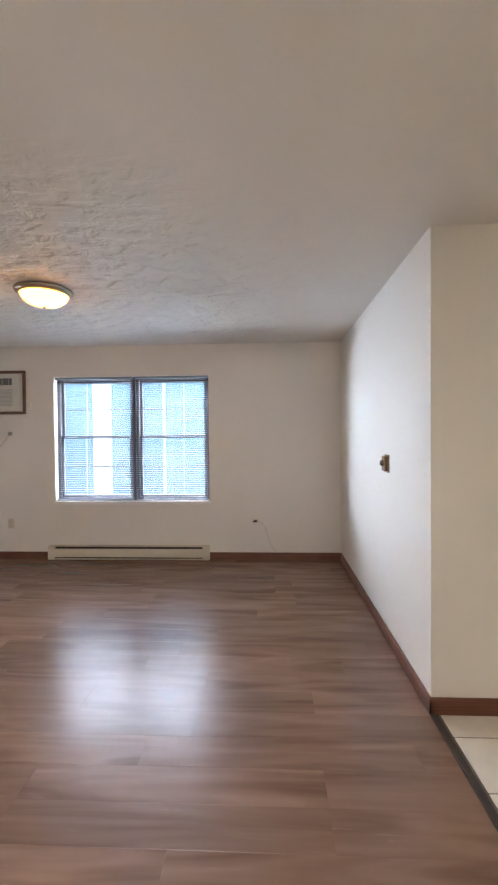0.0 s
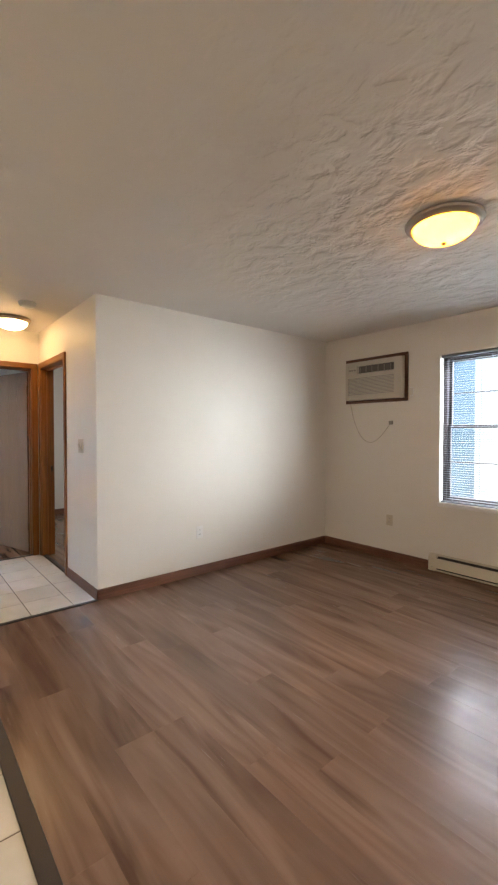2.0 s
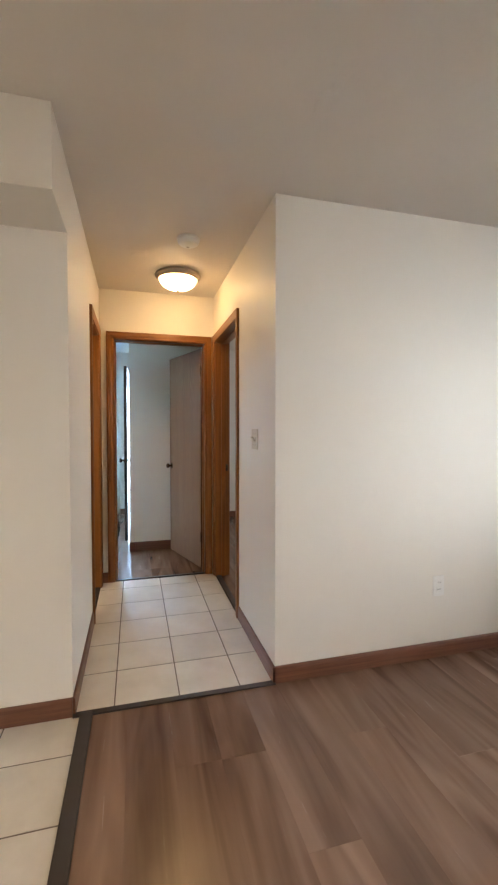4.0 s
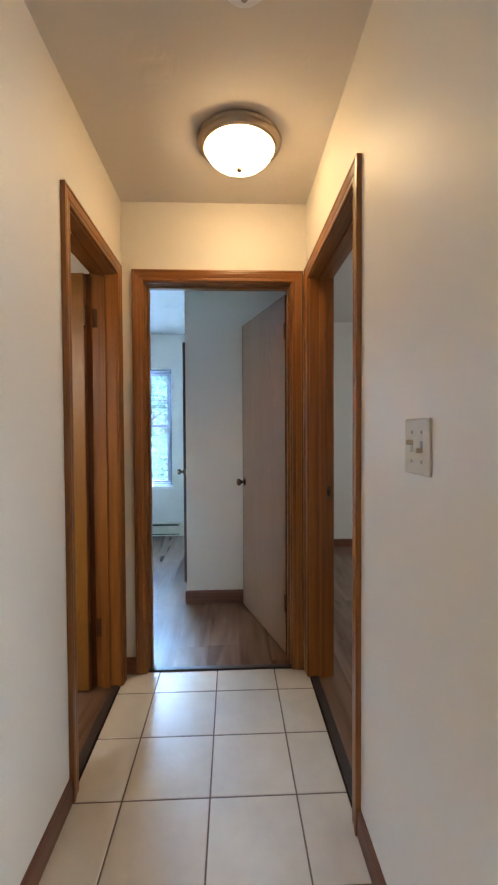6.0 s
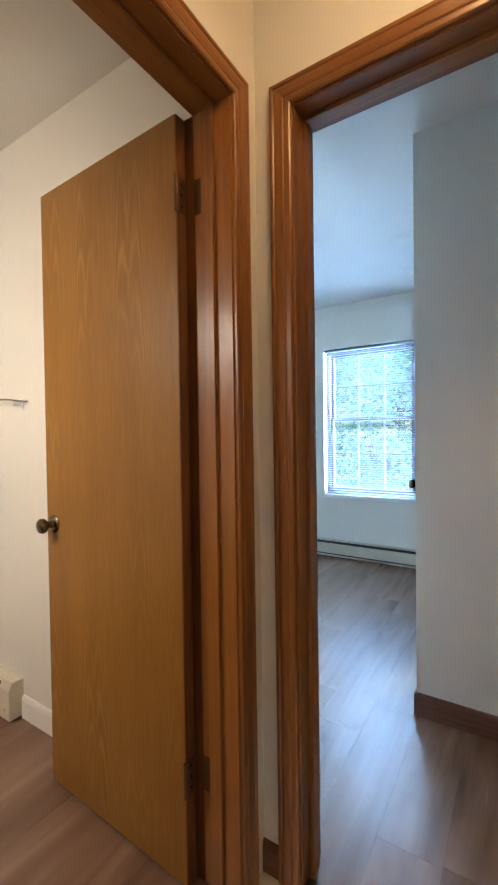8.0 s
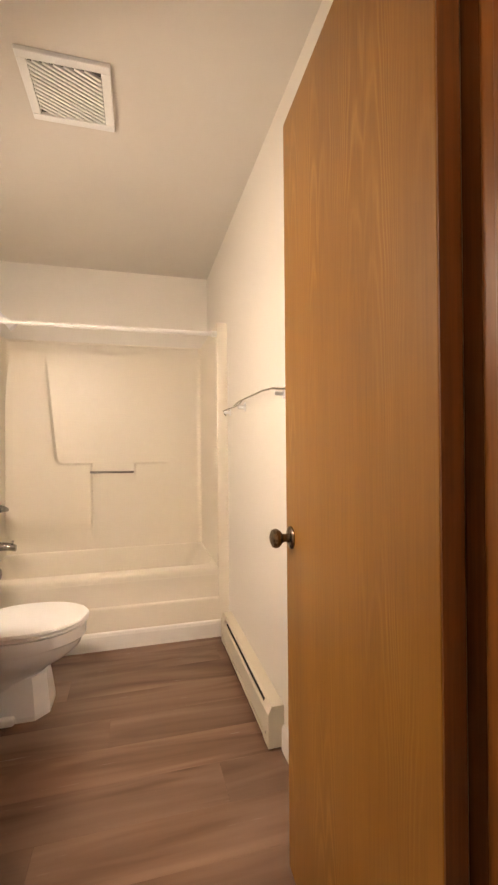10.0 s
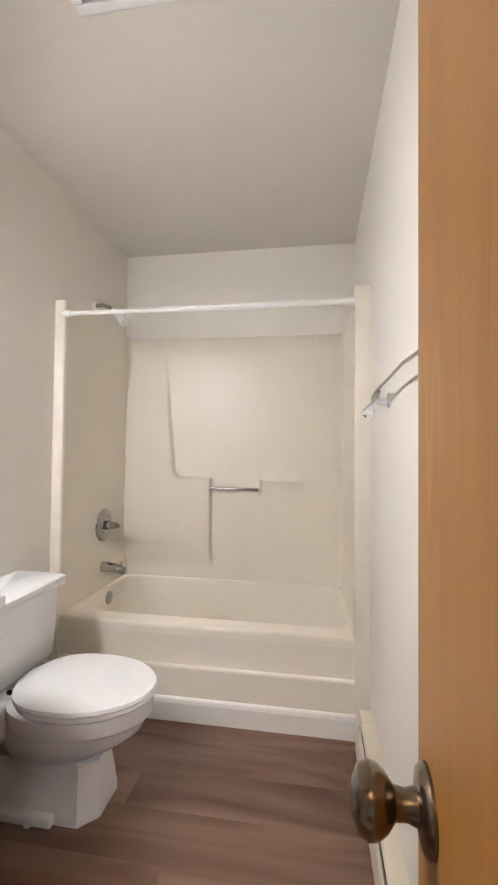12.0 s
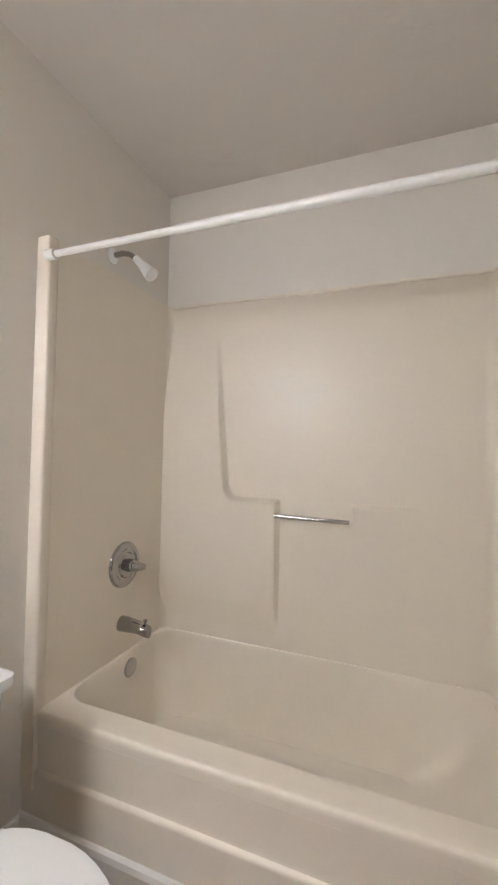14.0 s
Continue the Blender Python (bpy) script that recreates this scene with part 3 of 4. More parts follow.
def window(name, axis, face, out, d, units, view_label):
    """Recessed double-hung sashes with divided lights, a sill and a mini-blind. out: towards the outside."""
    a0, a1, z0, z1 = d
    w = thing(name, view_label, "window", kind="structure")

    def b(p, q, bev=0.0):
        (a, u, z), (aa, uu, zz) = p, q
        u, uu = face + out * u, face + out * uu
        return box((u, a, z), (uu, aa, zz), bev) if axis == "x" else box((a, u, z), (aa, uu, zz), bev)

    def join_box(bm, p, q):
        (a, u, z), (aa, uu, zz) = p, q
        u, uu = sorted((face + out * u, face + out * uu))
        add_box(bm, (u, a, z) if axis == "x" else (a, u, z), (uu, aa, zz) if axis == "x" else (aa, uu, zz), 0.002)
    part("window_sill", b((a0 - 0.012, -0.018, z0 - 0.034), (a1 + 0.012, 0.06, z0 + 0.002), 0.004), WHITE, w, "white painted sill")
    part("head_trim", b((a0 - 0.006, -0.006, z1 - 0.004), (a1 + 0.006, 0.06, z1 + 0.008), 0.002), WHITE, w)
    for lo, hi in units:
        fr = 0.036
        bars = bmesh.new()
        for p, q in (((lo, 0.075, z0), (lo + fr, 0.15, z1)), ((hi - fr, 0.075, z0), (hi, 0.15, z1)),
                     ((lo + fr, 0.075, z0), (hi - fr, 0.15, z0 + fr)), ((lo + fr, 0.075, z1 - fr), (hi - fr, 0.15, z1))):
            join_box(bars, p, q)
        part("window_frame", bars, BRONZE, w, "dark bronze frame")
        zm = (z0 + z1) / 2 + 0.02
        for s0, s1, u in ((z0 + fr, zm + 0.018, 0.088), (zm - 0.012, z1 - fr, 0.116)):
            bars = bmesh.new()
            l, r = lo + fr, hi - fr
            t = 0.030
            for p, q in (((l, u, s0), (l + t, u + 0.026, s1)), ((r - t, u, s0), (r, u + 0.026, s1)), ((l + t, u, s0), (r - t, u + 0.026, s0 + t)), ((l + t, u, s1 - t), (r - t, u + 0.026, s1))):
                join_box(bars, p, q)
            sash = part("sash", bars, BRONZE, w, "dark bronze sash")
            for k in (1, 2):
                x = l + t + (r - l - 2 * t) * k / 3
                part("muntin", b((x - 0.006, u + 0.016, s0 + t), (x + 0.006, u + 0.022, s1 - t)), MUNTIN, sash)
            x = (s0 + s1) / 2
            part("muntin", b((l + t, u + 0.0155, x - 0.006), (r - t, u + 0.0225, x + 0.006)), BRONZE, sash)
            pane = part("pane", b((l + t, u + 0.012, s0 + t), (r - t, u + 0.015, s1 - t)), GLASS, sash)
            pane.visible_shadow = False
        # mini-blind
        bl = thing("window_blind", "pale grey aluminium mini-blind with open slats", "blind", "blinds in the windows")
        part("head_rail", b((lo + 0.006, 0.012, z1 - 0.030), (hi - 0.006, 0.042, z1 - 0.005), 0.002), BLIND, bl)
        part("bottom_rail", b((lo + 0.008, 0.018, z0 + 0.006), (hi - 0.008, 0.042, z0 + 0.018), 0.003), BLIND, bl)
        pitch, n = 0.0215, int((z1 - z0 - 0.06) / 0.0215)
        slat_mesh = None
        for i in range(n):
            z = z0 + 0.026 + i * pitch
            if slat_mesh is None:
                bm = bmesh.new()
                rows = []
                for u, zz in ((0.018, -0.0005), (0.030, 0.0016), (0.042, -0.0005)):
                    uu = face + out * u
                    rows.append([bm.verts.new((uu, lo + 0.008, zz) if axis == "x" else (lo + 0.008, uu, zz)), bm.verts.new((uu, hi - 0.008, zz) if axis == "x" else (hi - 0.008, uu, zz))])
                for p, q in zip(rows, rows[1:]):
                    bm.faces.new((p[0], p[1], q[1], q[0]))
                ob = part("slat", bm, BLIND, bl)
                slat_mesh = ob.data
            else:
                ob = new("slat", slat_mesh)
                ob.parent = bl
            ob.location = (0, 0, z)
        for f in (0.12, 0.5, 0.88):
            x = lo + (hi - lo) * f
            for u in (0.0172, 0.0428):
                p = (face + out * u, x) if axis == "x" else (x, face + out * u)
                part("ladder_cord", tube([(*p, z0 + 0.012), (*p, z1 - 0.01)], 0.0007, 5), BLIND, bl)
    return w


M1 = (WIN1[0] + WIN1[1]) / 2 + 0.03
w1 = window("window_1", "y", YN, 1, WIN1, [(WIN1[0] + 0.0, M1 - 0.008), (M1 + 0.008, WIN1[1] - 0.0)], "double window with divided lights and dark frame")
part("mullion", box((M1 - 0.008, YN + 0.06, WIN1[2]), (M1 + 0.008, YN + 0.15, WIN1[3])), BRONZE, w1)
window("window_2", "x", XB, -1, WIN2, [(WIN2[0], WIN2[1])], "single window with divided lights above a heater")

# ---- outside: neighbour's house and trees ----
house = thing("neighbour_house", "pale blue sided house with white corner boards", "house", at=(0, 0, 0))
HY = 10.6
for i in range(27):
    z = -0.34 + i * 0.19
    me = loft([[(x, HY - 0.025, z), (x, HY, z), (x, HY, z + 0.19), (x, HY - 0.004, z + 0.19)] for x in (-9.0, 8.0)])
    part("siding_board", me, SIDING, house)
part("wall", box((-9.0, HY + 0.001, -0.34), (8.0, HY + 5.5, 4.79)), SIDING, house)
for x0, x1 in ((-3.50, -3.03), (-4.75, -4.6), (-1.75, -1.68)):
    part("corner_board", box((x0, HY - 0.07, -0.34), (x1, HY - 0.026, 4.79), 0.004), OUTWHITE, house)
part("roof", loft([[(x, HY - 0.5, 4.80), (x, HY + 6.0, 4.80), (x, HY + 2.75, 6.9)] for x in (-9.4, 8.4)]), ROOFING, house)
tagged(house, "pale blue sided house with white corner boards")


def tree(x, y, height, crown_r, seed):
    rnd = random.Random(seed)
    t = thing("tree", "leafy green tree on the lawn outside", "tree", "trees outside", at=(x, y, -0.35))
    part("trunk", tube([(0, 0, 0), (0.05, 0.03, height * 0.25), (-0.04, 0.06, height * 0.5), (0.03, -0.03, height * 0.8)], [0.17, 0.13, 0.10, 0.05], 10), BARK, t, smooth=True)
    tips = []
    for k in range(9):
        a, z = rnd.uniform(0, 6.28), height * rnd.uniform(0.25, 0.7)
        r = crown_r * rnd.uniform(0.5, 0.95)
        tip = (r * math.cos(a), r * math.sin(a), z + height * rnd.uniform(0.05, 0.3))
        tips.append(tip)
        part("limb", tube([(0, 0, z), (tip[0] * 0.5, tip[1] * 0.5, z + (tip[2] - z) * 0.4), tip], [0.05, 0.035, 0.012], 7), BARK, t)
    verts, faces = [], []
    for k in range(150):
        bx, by, bz = rnd.choice(tips)
        c = Vector((bx * rnd.uniform(0.3, 1.1) + rnd.gauss(0, 0.3), by * rnd.uniform(0.3, 1.1) + rnd.gauss(0, 0.3), bz + rnd.gauss(0, 0.5)))
        for j in range(60):
            p = c + Vector((rnd.gauss(0, 0.32), rnd.gauss(0, 0.32), rnd.gauss(0, 0.22)))
            u = Vector((rnd.gauss(0, 1), rnd.gauss(0, 1), rnd.gauss(0, 0.6))).normalized()
            v = u.cross(Vector((rnd.gauss(0, 1), rnd.gauss(0, 1), rnd.gauss(0, 1)))).normalized()
            s, i0 = rnd.uniform(0.07, 0.14), len(verts)
            verts += [p - u * s, p + v * s * 0.5, p + u * s, p - v * s * 0.5]
            faces.append((i0, i0 + 1, i0 + 2, i0 + 3))
    me = bpy.data.meshes.new("crown")
    me.from_pydata(verts, [], faces)
    me.materials.append(LEAF)
    ob = new("crown", me)
    ob.parent = t
    tagged(ob, kind="stuff")


tree(-15.5, 1.6, 4.6, 1.7, 3)
tree(-17.5, -1.4, 5.4, 2.3, 5)
tree(-21.0, 3.4, 6.0, 2.8, 8)
tree(-20.0, -5.2, 6.4, 2.9, 12)
for k in range(5):
    tree(-26.0 - 1.7 * (k % 2), -9.0 + 3.6 * k, 6.6 + 0.7 * (k % 3), 3.1, 20 + k)


def shrub(x, y, w, h, seed):
    """A loose bush: many stems from the ground with leaves along them."""
    rnd = random.Random(seed)
    t = thing("shrub", "loose green shrub on the lawn outside", "shrub", "shrubs outside", at=(x, y, -0.35))
    verts, faces = [], []
    for k in range(9):
        a, lean = rnd.uniform(0, 6.28), rnd.uniform(0.2, 1.0) * w / 2
        tip = Vector((lean * math.cos(a), lean * math.sin(a), h * rnd.uniform(0.6, 1.0)))
        part("stem", tube([(0.1 * math.cos(a), 0.1 * math.sin(a), 0), tip * 0.5 + Vector((0, 0, 0.1 * h)), tip], [0.02, 0.014, 0.006], 6), BARK, t)
        for j in range(220):
            f = rnd.uniform(0.1, 1.05)
            p = tip * f + Vector((rnd.gauss(0, 0.22), rnd.gauss(0, 0.22), rnd.gauss(0, 0.16)))
            p.z = max(p.z, 0.06)
            u = Vector((rnd.gauss(0, 1), rnd.gauss(0, 1), rnd.gauss(0, 0.6))).normalized()
            v = u.cross(Vector((rnd.gauss(0, 1), rnd.gauss(0, 1), rnd.gauss(0, 1)))).normalized()
            q, i0 = rnd.uniform(0.06, 0.11), len(verts)
            verts += [p - u * q, p + v * q * 0.5, p + u * q, p - v * q * 0.5]
            faces.append((i0, i0 + 1, i0 + 2, i0 + 3))
    me = bpy.data.meshes.new("foliage")
    me.from_pydata(verts, [], faces)
    me.materials.append(LEAF)
    ob = new("foliage", me)
    ob.parent = t
    tagged(ob, kind="stuff")


for k, (x, y, w, h) in enumerate(((-14.6, 2.5, 1.7, 2.1), (-14.9, -0.4, 1.9, 1.9), (-15.6, -2.6, 2.2, 2.3), (-17.0, 0.6, 2.4, 2.2))):
    shrub(x, y, w, h, 40 + k)

# ---- living room things ----


def baseboard_heater(name, label, axis, face, out, a0, a1, h, depth, mat, cover=0.42):
    t = thing(name, label, "heater", "electric baseboard heaters")

    def ring(pts, a):
        return [(face + out * v, a, z) if axis == "x" else (a, face + out * v, z) for v, z in pts]

    def run(nm, pts, m, b0, b1, lab=""):
        return part(nm, loft([ring(pts, b0), ring(pts, b1)]), m, t, lab)
    e = 0.075
    run("back_plate", [(0.001, 0.012), (0.006, 0.012), (0.006, h), (0.001, h)], mat, a0 + e, a1 - e)
    run("top", [(0.006, h - 0.006), (depth * (cover - 0.12), h - 0.006), (depth * cover, h - 0.012), (depth * cover, h - 0.008), (depth * (cover - 0.12), h), (0.006, h)], mat, a0 + e, a1 - e)
    run("front_panel", [(depth - 0.004, 0.040), (depth, 0.040), (depth, h - 0.040), (depth - 0.006, h - 0.030), (depth - 0.010, h - 0.032), (depth - 0.004, h - 0.044)], mat, a0 + e, a1 - e)
    # solid near-black block for the fins; the slot's shade is in its colour
    run("fins", [(0.008, 0.025), (depth - 0.012, 0.025), (depth - 0.012, h - 0.042), (0.008, h - 0.020)], DARK, a0 + e, a1 - e, "dark block for the fins, slot shade in its colour")
    run("bottom_lip", [(0.006, 0.012), (depth, 0.012), (depth, 0.022), (0.006, 0.020)], mat, a0 + e, a1 - e)
    cap = [(0.001, 0.010), (depth + 0.002, 0.010), (depth + 0.002, h - 0.030), (depth * 0.8, h + 0.001), (0.001, h + 0.001)]
    run("end_cap", cap, mat, a0, a0 + e)
    run("end_cap", cap, mat, a1 - e, a1)
    for a in (a0 + e * 0.5, a1 - e * 0.5):
        c = (face + out * (depth + 0.0025), a, 0.05) if axis == "x" else (a, face + out * (depth + 0.0025), 0.05)
        part("screw", lathe([(0.005, -0.0012), (0.005, 0.0012)], c, axis, 8), NICKEL, t)
    return t


baseboard_heater("baseboard_heater", "cream enamel electric baseboard heater under the window", "y", YN, -1, -1.668, 0.180, 0.165, 0.062, HEATER)
baseboard_heater("baseboard_heater", "pale grey baseboard heater under the bedroom window", "x", XB, 1, -0.35, 1.20, 0.165, 0.062, HEATER)
baseboard_heater("baseboard_heater", "short cream baseboard heater on the bathroom wall", "x", XW, 1, -0.925, 0.002, 0.165, 0.062, CREAM, 0.84)


def ceiling_lamp(name, label, x, y, r, drop, glow):
    t = thing(name, label, "ceiling lamp", at=(x, y, H))
    part("pan", lathe([(r * 0.86, 0.0), (r * 0.97, -0.004), (r, -0.014), (r * 0.985, -0.024), (r * 0.93, -0.028), (r * 0.90, -0.038), (r * 0.84, -0.042), (r * 0.80, -0.036)], (0, 0, 0), "z", 48), NICKEL, t, "brushed nickel rim", smooth=True)
    rd = r * 0.80
    prof = [(rd * math.cos(a), -0.037 - (drop - 0.045) * math.sin(a)) for a in [k * math.pi / 2 / 9 for k in range(9)]] + [(0.012, -drop + 0.008)]
    part("glass_dome", lathe(prof, (0, 0, 0), "z", 40), glow, t, "frosted alabaster glass dome", smooth=True)
    part("finial", lathe([(0.006, -drop + 0.0095), (0.013, -drop + 0.004), (0.011, -drop - 0.004), (0.004, -drop - 0.008)], (0, 0, 0), "z", 16), NICKEL, t, smooth=True)
    return t


ceiling_lamp("ceiling_lamp", "flush lamp with nickel rim and amber glass dome", -0.705, 3.12, 0.192, 0.124, LIVING_GLOW)
ceiling_lamp("ceiling_lamp", "lit flush lamp with nickel rim in the hall", -4.232, 1.802, 0.170, 0.122, HALL_GLOW)

# wall air conditioner
ac = thing("air_conditioner", "white wall air conditioner in a dark wood frame", "air conditioner")
ax0, ax1, az0, az1 = -2.690, -1.924, 1.672, 2.172
for p, q in (((ax0, YN - 0.022, az0), (ax1, YN - 0.001, az0 + 0.034)), ((ax0, YN - 0.022, az1 - 0.034), (ax1, YN - 0.001, az1)),
             ((ax0, YN - 0.021, az0 + 0.034), (ax0 + 0.034, YN - 0.001, az1 - 0.034)), ((ax1 - 0.034, YN - 0.021, az0 + 0.034), (ax1, YN - 0.001, az1 - 0.034))):
    part("frame_board", box(p, q, 0.003), ACFRAME, ac, "dark brown wood surround")
ux0, ux1, uz0, uz1, uy = -2.655, -1.960, 1.708, 2.130, YN - 0.075
part("housing", box((ux0, uy + 0.012, uz0), (ux1, YN - 0.002, uz1), 0.006), AC_SHADED, ac)
face = part("front_panel", boxes([((ux0, uy, uz0), (ux0 + 0.035, uy + 0.02, uz1)), ((ux1 - 0.085, uy, uz0), (ux1, uy + 0.02, uz1)), ((ux0 + 0.035, uy, uz0), (ux1 - 0.085, uy + 0.02, uz0 + 0.05)),
                                  ((ux0 + 0.035, uy, uz1 - 0.045), (ux1 - 0.085, uy + 0.02, uz1)), ((ux0 + 0.035, uy, uz1 - 0.175), (ux1 - 0.085, uy + 0.02, uz1 - 0.135))], 0.003), AC_SHADED, ac)
part("grille_back", box((ux0 + 0.035, uy + 0.014, uz0 + 0.05), (ux1 - 0.085, uy + 0.018, uz1 - 0.045)), GREYPLASTIC, ac)
for i in range(13):
    z = uz0 + 0.060 + i * 0.0148
    part("louvre", box((ux0 + 0.036, uy + 0.006, z), (ux1 - 0.086, uy + 0.0135, z + 0.006)), GREYPLASTIC, ac)
for i in range(6):
    x = ux0 + 0.19 + i * 0.075
    part("vane", box((x, uy + 0.004, uz1 - 0.132), (x + 0.006, uy + 0.0135, uz1 - 0.048)), GREYPLASTIC, ac)
# dark grey sheet across the outlet, the opening's shade put into its colour
part("outlet_gap", box((ux0 + 0.17, uy + 0.0110, uz1 - 0.128), (ux1 - 0.092, uy + 0.0125, uz1 - 0.052)), DARKGREY, ac)
part("control_panel", box((ux0 + 0.04, uy - 0.001, uz1 - 0.130), (ux0 + 0.16, uy + 0.01, uz1 - 0.050), 0.002), AC_SHADED, ac)
for i in range(3):
    part("dial", lathe([(0.010, 0.0), (0.010, -0.008), (0.004, -0.010)], (ux0 + 0.062 + i * 0.034, uy - 0.001, uz1 - 0.09), "y", 14), GREYPLASTIC, ac)
cable = thing("power_cord", "pale power cord hanging from the air conditioner", "cord")
cpts = []
for k in range(15):
    f = k / 14
    x = -2.63 + 0.52 * f
    cpts.append((x, YN - 0.010, 1.668 - 0.34 * math.sin(math.pi * f ** 0.8) ** 0.9 - 0.20 * f))
part("cable", tube(cpts, 0.0035, 7), CORD, cable, smooth=True)
part("plug", box((-2.128, YN - 0.035, 1.430), (-2.092, YN - 0.004, 1.470), 0.004), GREYPLASTIC, cable, "grey plug")
bracket = thing("wall_bracket", "small white plastic bracket on the wall", "bracket")
part("loop", tube([(-1.905, YN - 0.004, 1.72), (-1.865, YN - 0.022, 1.72), (-1.858, YN - 0.022, 1.76), (-1.862, YN - 0.022, 1.80), (-1.905, YN - 0.004, 1.805)], 0.005, 7), PLASTIC, bracket, smooth=True)


def wall_plate(name, label, category, axis, face, out, a, z, w, h, kind_of, mat=IVORY):
    t = thing(name, label, category)

    def b(p, q, bev=0.0):
        (a_, u, z_), (aa, uu, zz) = p, q
        u, uu = face + out * u, face + out * uu
        return box((u, a_, z_), (uu, aa, zz), bev) if axis == "x" else box((a_, u, z_), (aa, uu, zz), bev)
    part("cover_plate", b((a - w / 2, 0.0005, z - h / 2), (a + w / 2, 0.0065, z + h / 2), 0.0025), mat, t)
    if kind_of == "outlet":
        for s in (-0.0195, 0.0195):
            rc = part("receptacle", b((a - 0.016, 0.006, z + s - 0.014), (a + 0.016, 0.0085, z + s + 0.014), 0.003), mat, t)
            for k in (-0.0065, 0.0065):
                # dark patches stand for the shade inside the slots
                part("slot", b((a + k - 0.0014, 0.0083, z + s - 0.003), (a + k + 0.0014, 0.0092, z + s + 0.006)), DARK, rc)
    if kind_of == "switch":
        for n, k in enumerate((-0.023, 0.023)):
            up = 0.010 if n == 0 else -0.006
            part("toggle", b((a + k - 0.005, 0.005, z + up - 0.006), (a + k + 0.005, 0.020, z + up + 0.004), 0.0015), mat, t)
            part("toggle_slot", b((a + k - 0.006, 0.0063, z - 0.012), (a + k + 0.006, 0.0069, z + 0.012)), GREYPLASTIC, t)
            for s in (-0.031, 0.031):
                c = (face + out * 0.0065, a + k, z + s) if axis == "x" else (a + k, face + out * 0.0065, z + s)
                part("screw", lathe([(0.0035, -0.001), (0.0035, 0.001)], c, axis, 8), NICKEL, t)
    return t


wall_plate("wall_outlet", "cream duplex outlet low on the wall", "outlet", "y", YN, -1, -2.128, 0.412, 0.072, 0.115, "outlet")
wall_plate("wall_outlet", "white duplex outlet low on the blank wall", "outlet", "x", XL, 1, 3.128, 0.404, 0.072, 0.115, "outlet", WHITE)
wall_plate("wall_outlet", "white duplex outlet low beside the corner", "outlet", "x", XR, -1, 4.62, 0.40, 0.072, 0.115, "outlet", WHITE)
wall_plate("light_switch", "white double toggle switch plate in the hall", "switch", "y", HN, -1, -3.372, 1.228, 0.118, 0.118, "switch")

th = thing("thermostat", "brown and brass dial thermostat on the wall", "thermostat")
part("plate", box((XR - 0.008, 3.075, 1.150), (XR - 0.0005, 3.175, 1.272), 0.003), plain("tan_metal", (0.33, 0.22, 0.11), 0.45, 0.4), th)
part("cover", box((XR - 0.030, 3.085, 1.160), (XR - 0.008, 3.165, 1.262), 0.005), plain("brown_cover", (0.22, 0.13, 0.06), 0.45, 0.2), th)
part("dial", lathe([(0.020, -0.030), (0.020, -0.044), (0.014, -0.050)], (XR, 3.125, 1.215), "x", 20), BRASS, th, "brass dial", smooth=True)

jack = thing("cable_jack", "black coaxial cable jack with pale loose cord", "jack")
part("jack_body", lathe([(0.016, 0.0), (0.015, -0.012), (0.008, -0.026)], (0.706, YN - 0.0005, 0.440), "y", 14), DARK, jack)
part("connector", box((0.672, YN - 0.03, 0.432), (0.700, YN - 0.012, 0.448), 0.003), DARK, jack)
part("cable", tube([(0.710, YN - 0.012, 0.440), (0.775, YN - 0.022, 0.428), (0.815, YN - 0.018, 0.36), (0.845, YN - 0.014, 0.25), (0.89, YN - 0.016, 0.14), (0.945, YN - 0.018, 0.088)], 0.0028, 7), CORD, jack, "pale coaxial cord", smooth=True)

smoke = thing("smoke_detector", "round white smoke detector on the hall ceiling", "smoke detector", at=(-3.612, 1.804, H))
part("base", lathe([(0.068, 0.0), (0.070, -0.006), (0.069, -0.014), (0.060, -0.016)], (0, 0, 0), "z", 32), PLASTIC, smoke, smooth=True)
part("cover", lathe([(0.064, -0.0155), (0.064, -0.026), (0.054, -0.038), (0.020, -0.041)], (0, 0, 0), "z", 32), PLASTIC, smoke, smooth=True)
part("test_button", lathe([(0.010, -0.0405), (0.009, -0.044)], (-0.028, 0.0, 0.003), "z", 12), GREYPLASTIC, smoke)

# ---- bathroom ----
TF, TB = -1.005, -1.703
TE, TWX = -3.310, -4.645
RIM, SUR = 0.409, 1.885
tub = thing("bathtub_surround", "cream one-piece bathtub and shower surround", "bathtub")


def back_y(x, z):
    """The moulded back wall: corner columns and a low ledge on either side, fading out upwards."""
    upper = x - (-3.626 + (z - 1.02) * 0.092)
    lower = min(x + 3.858, 1.02 - z)
    k = 0.055
    h = max(k - abs(upper - lower), 0.0) / k
    east = smoothstep(-0.007, 0.007, max(upper, lower) + h * h * k * 0.25)
    if z > 1.02:
        east *= 1 - smoothstep(1.30, 1.84, z)
    west = smoothstep(-4.150, -4.166, x) * smoothstep(-4.42, -4.32, x) * 0.5 * smoothstep(0.88, 1.012, z) * (1 - smoothstep(1.013, 1.027, z))
    return TB + 0.036 * max(east, west) * smoothstep(0.46, 0.62, z) + 0.004


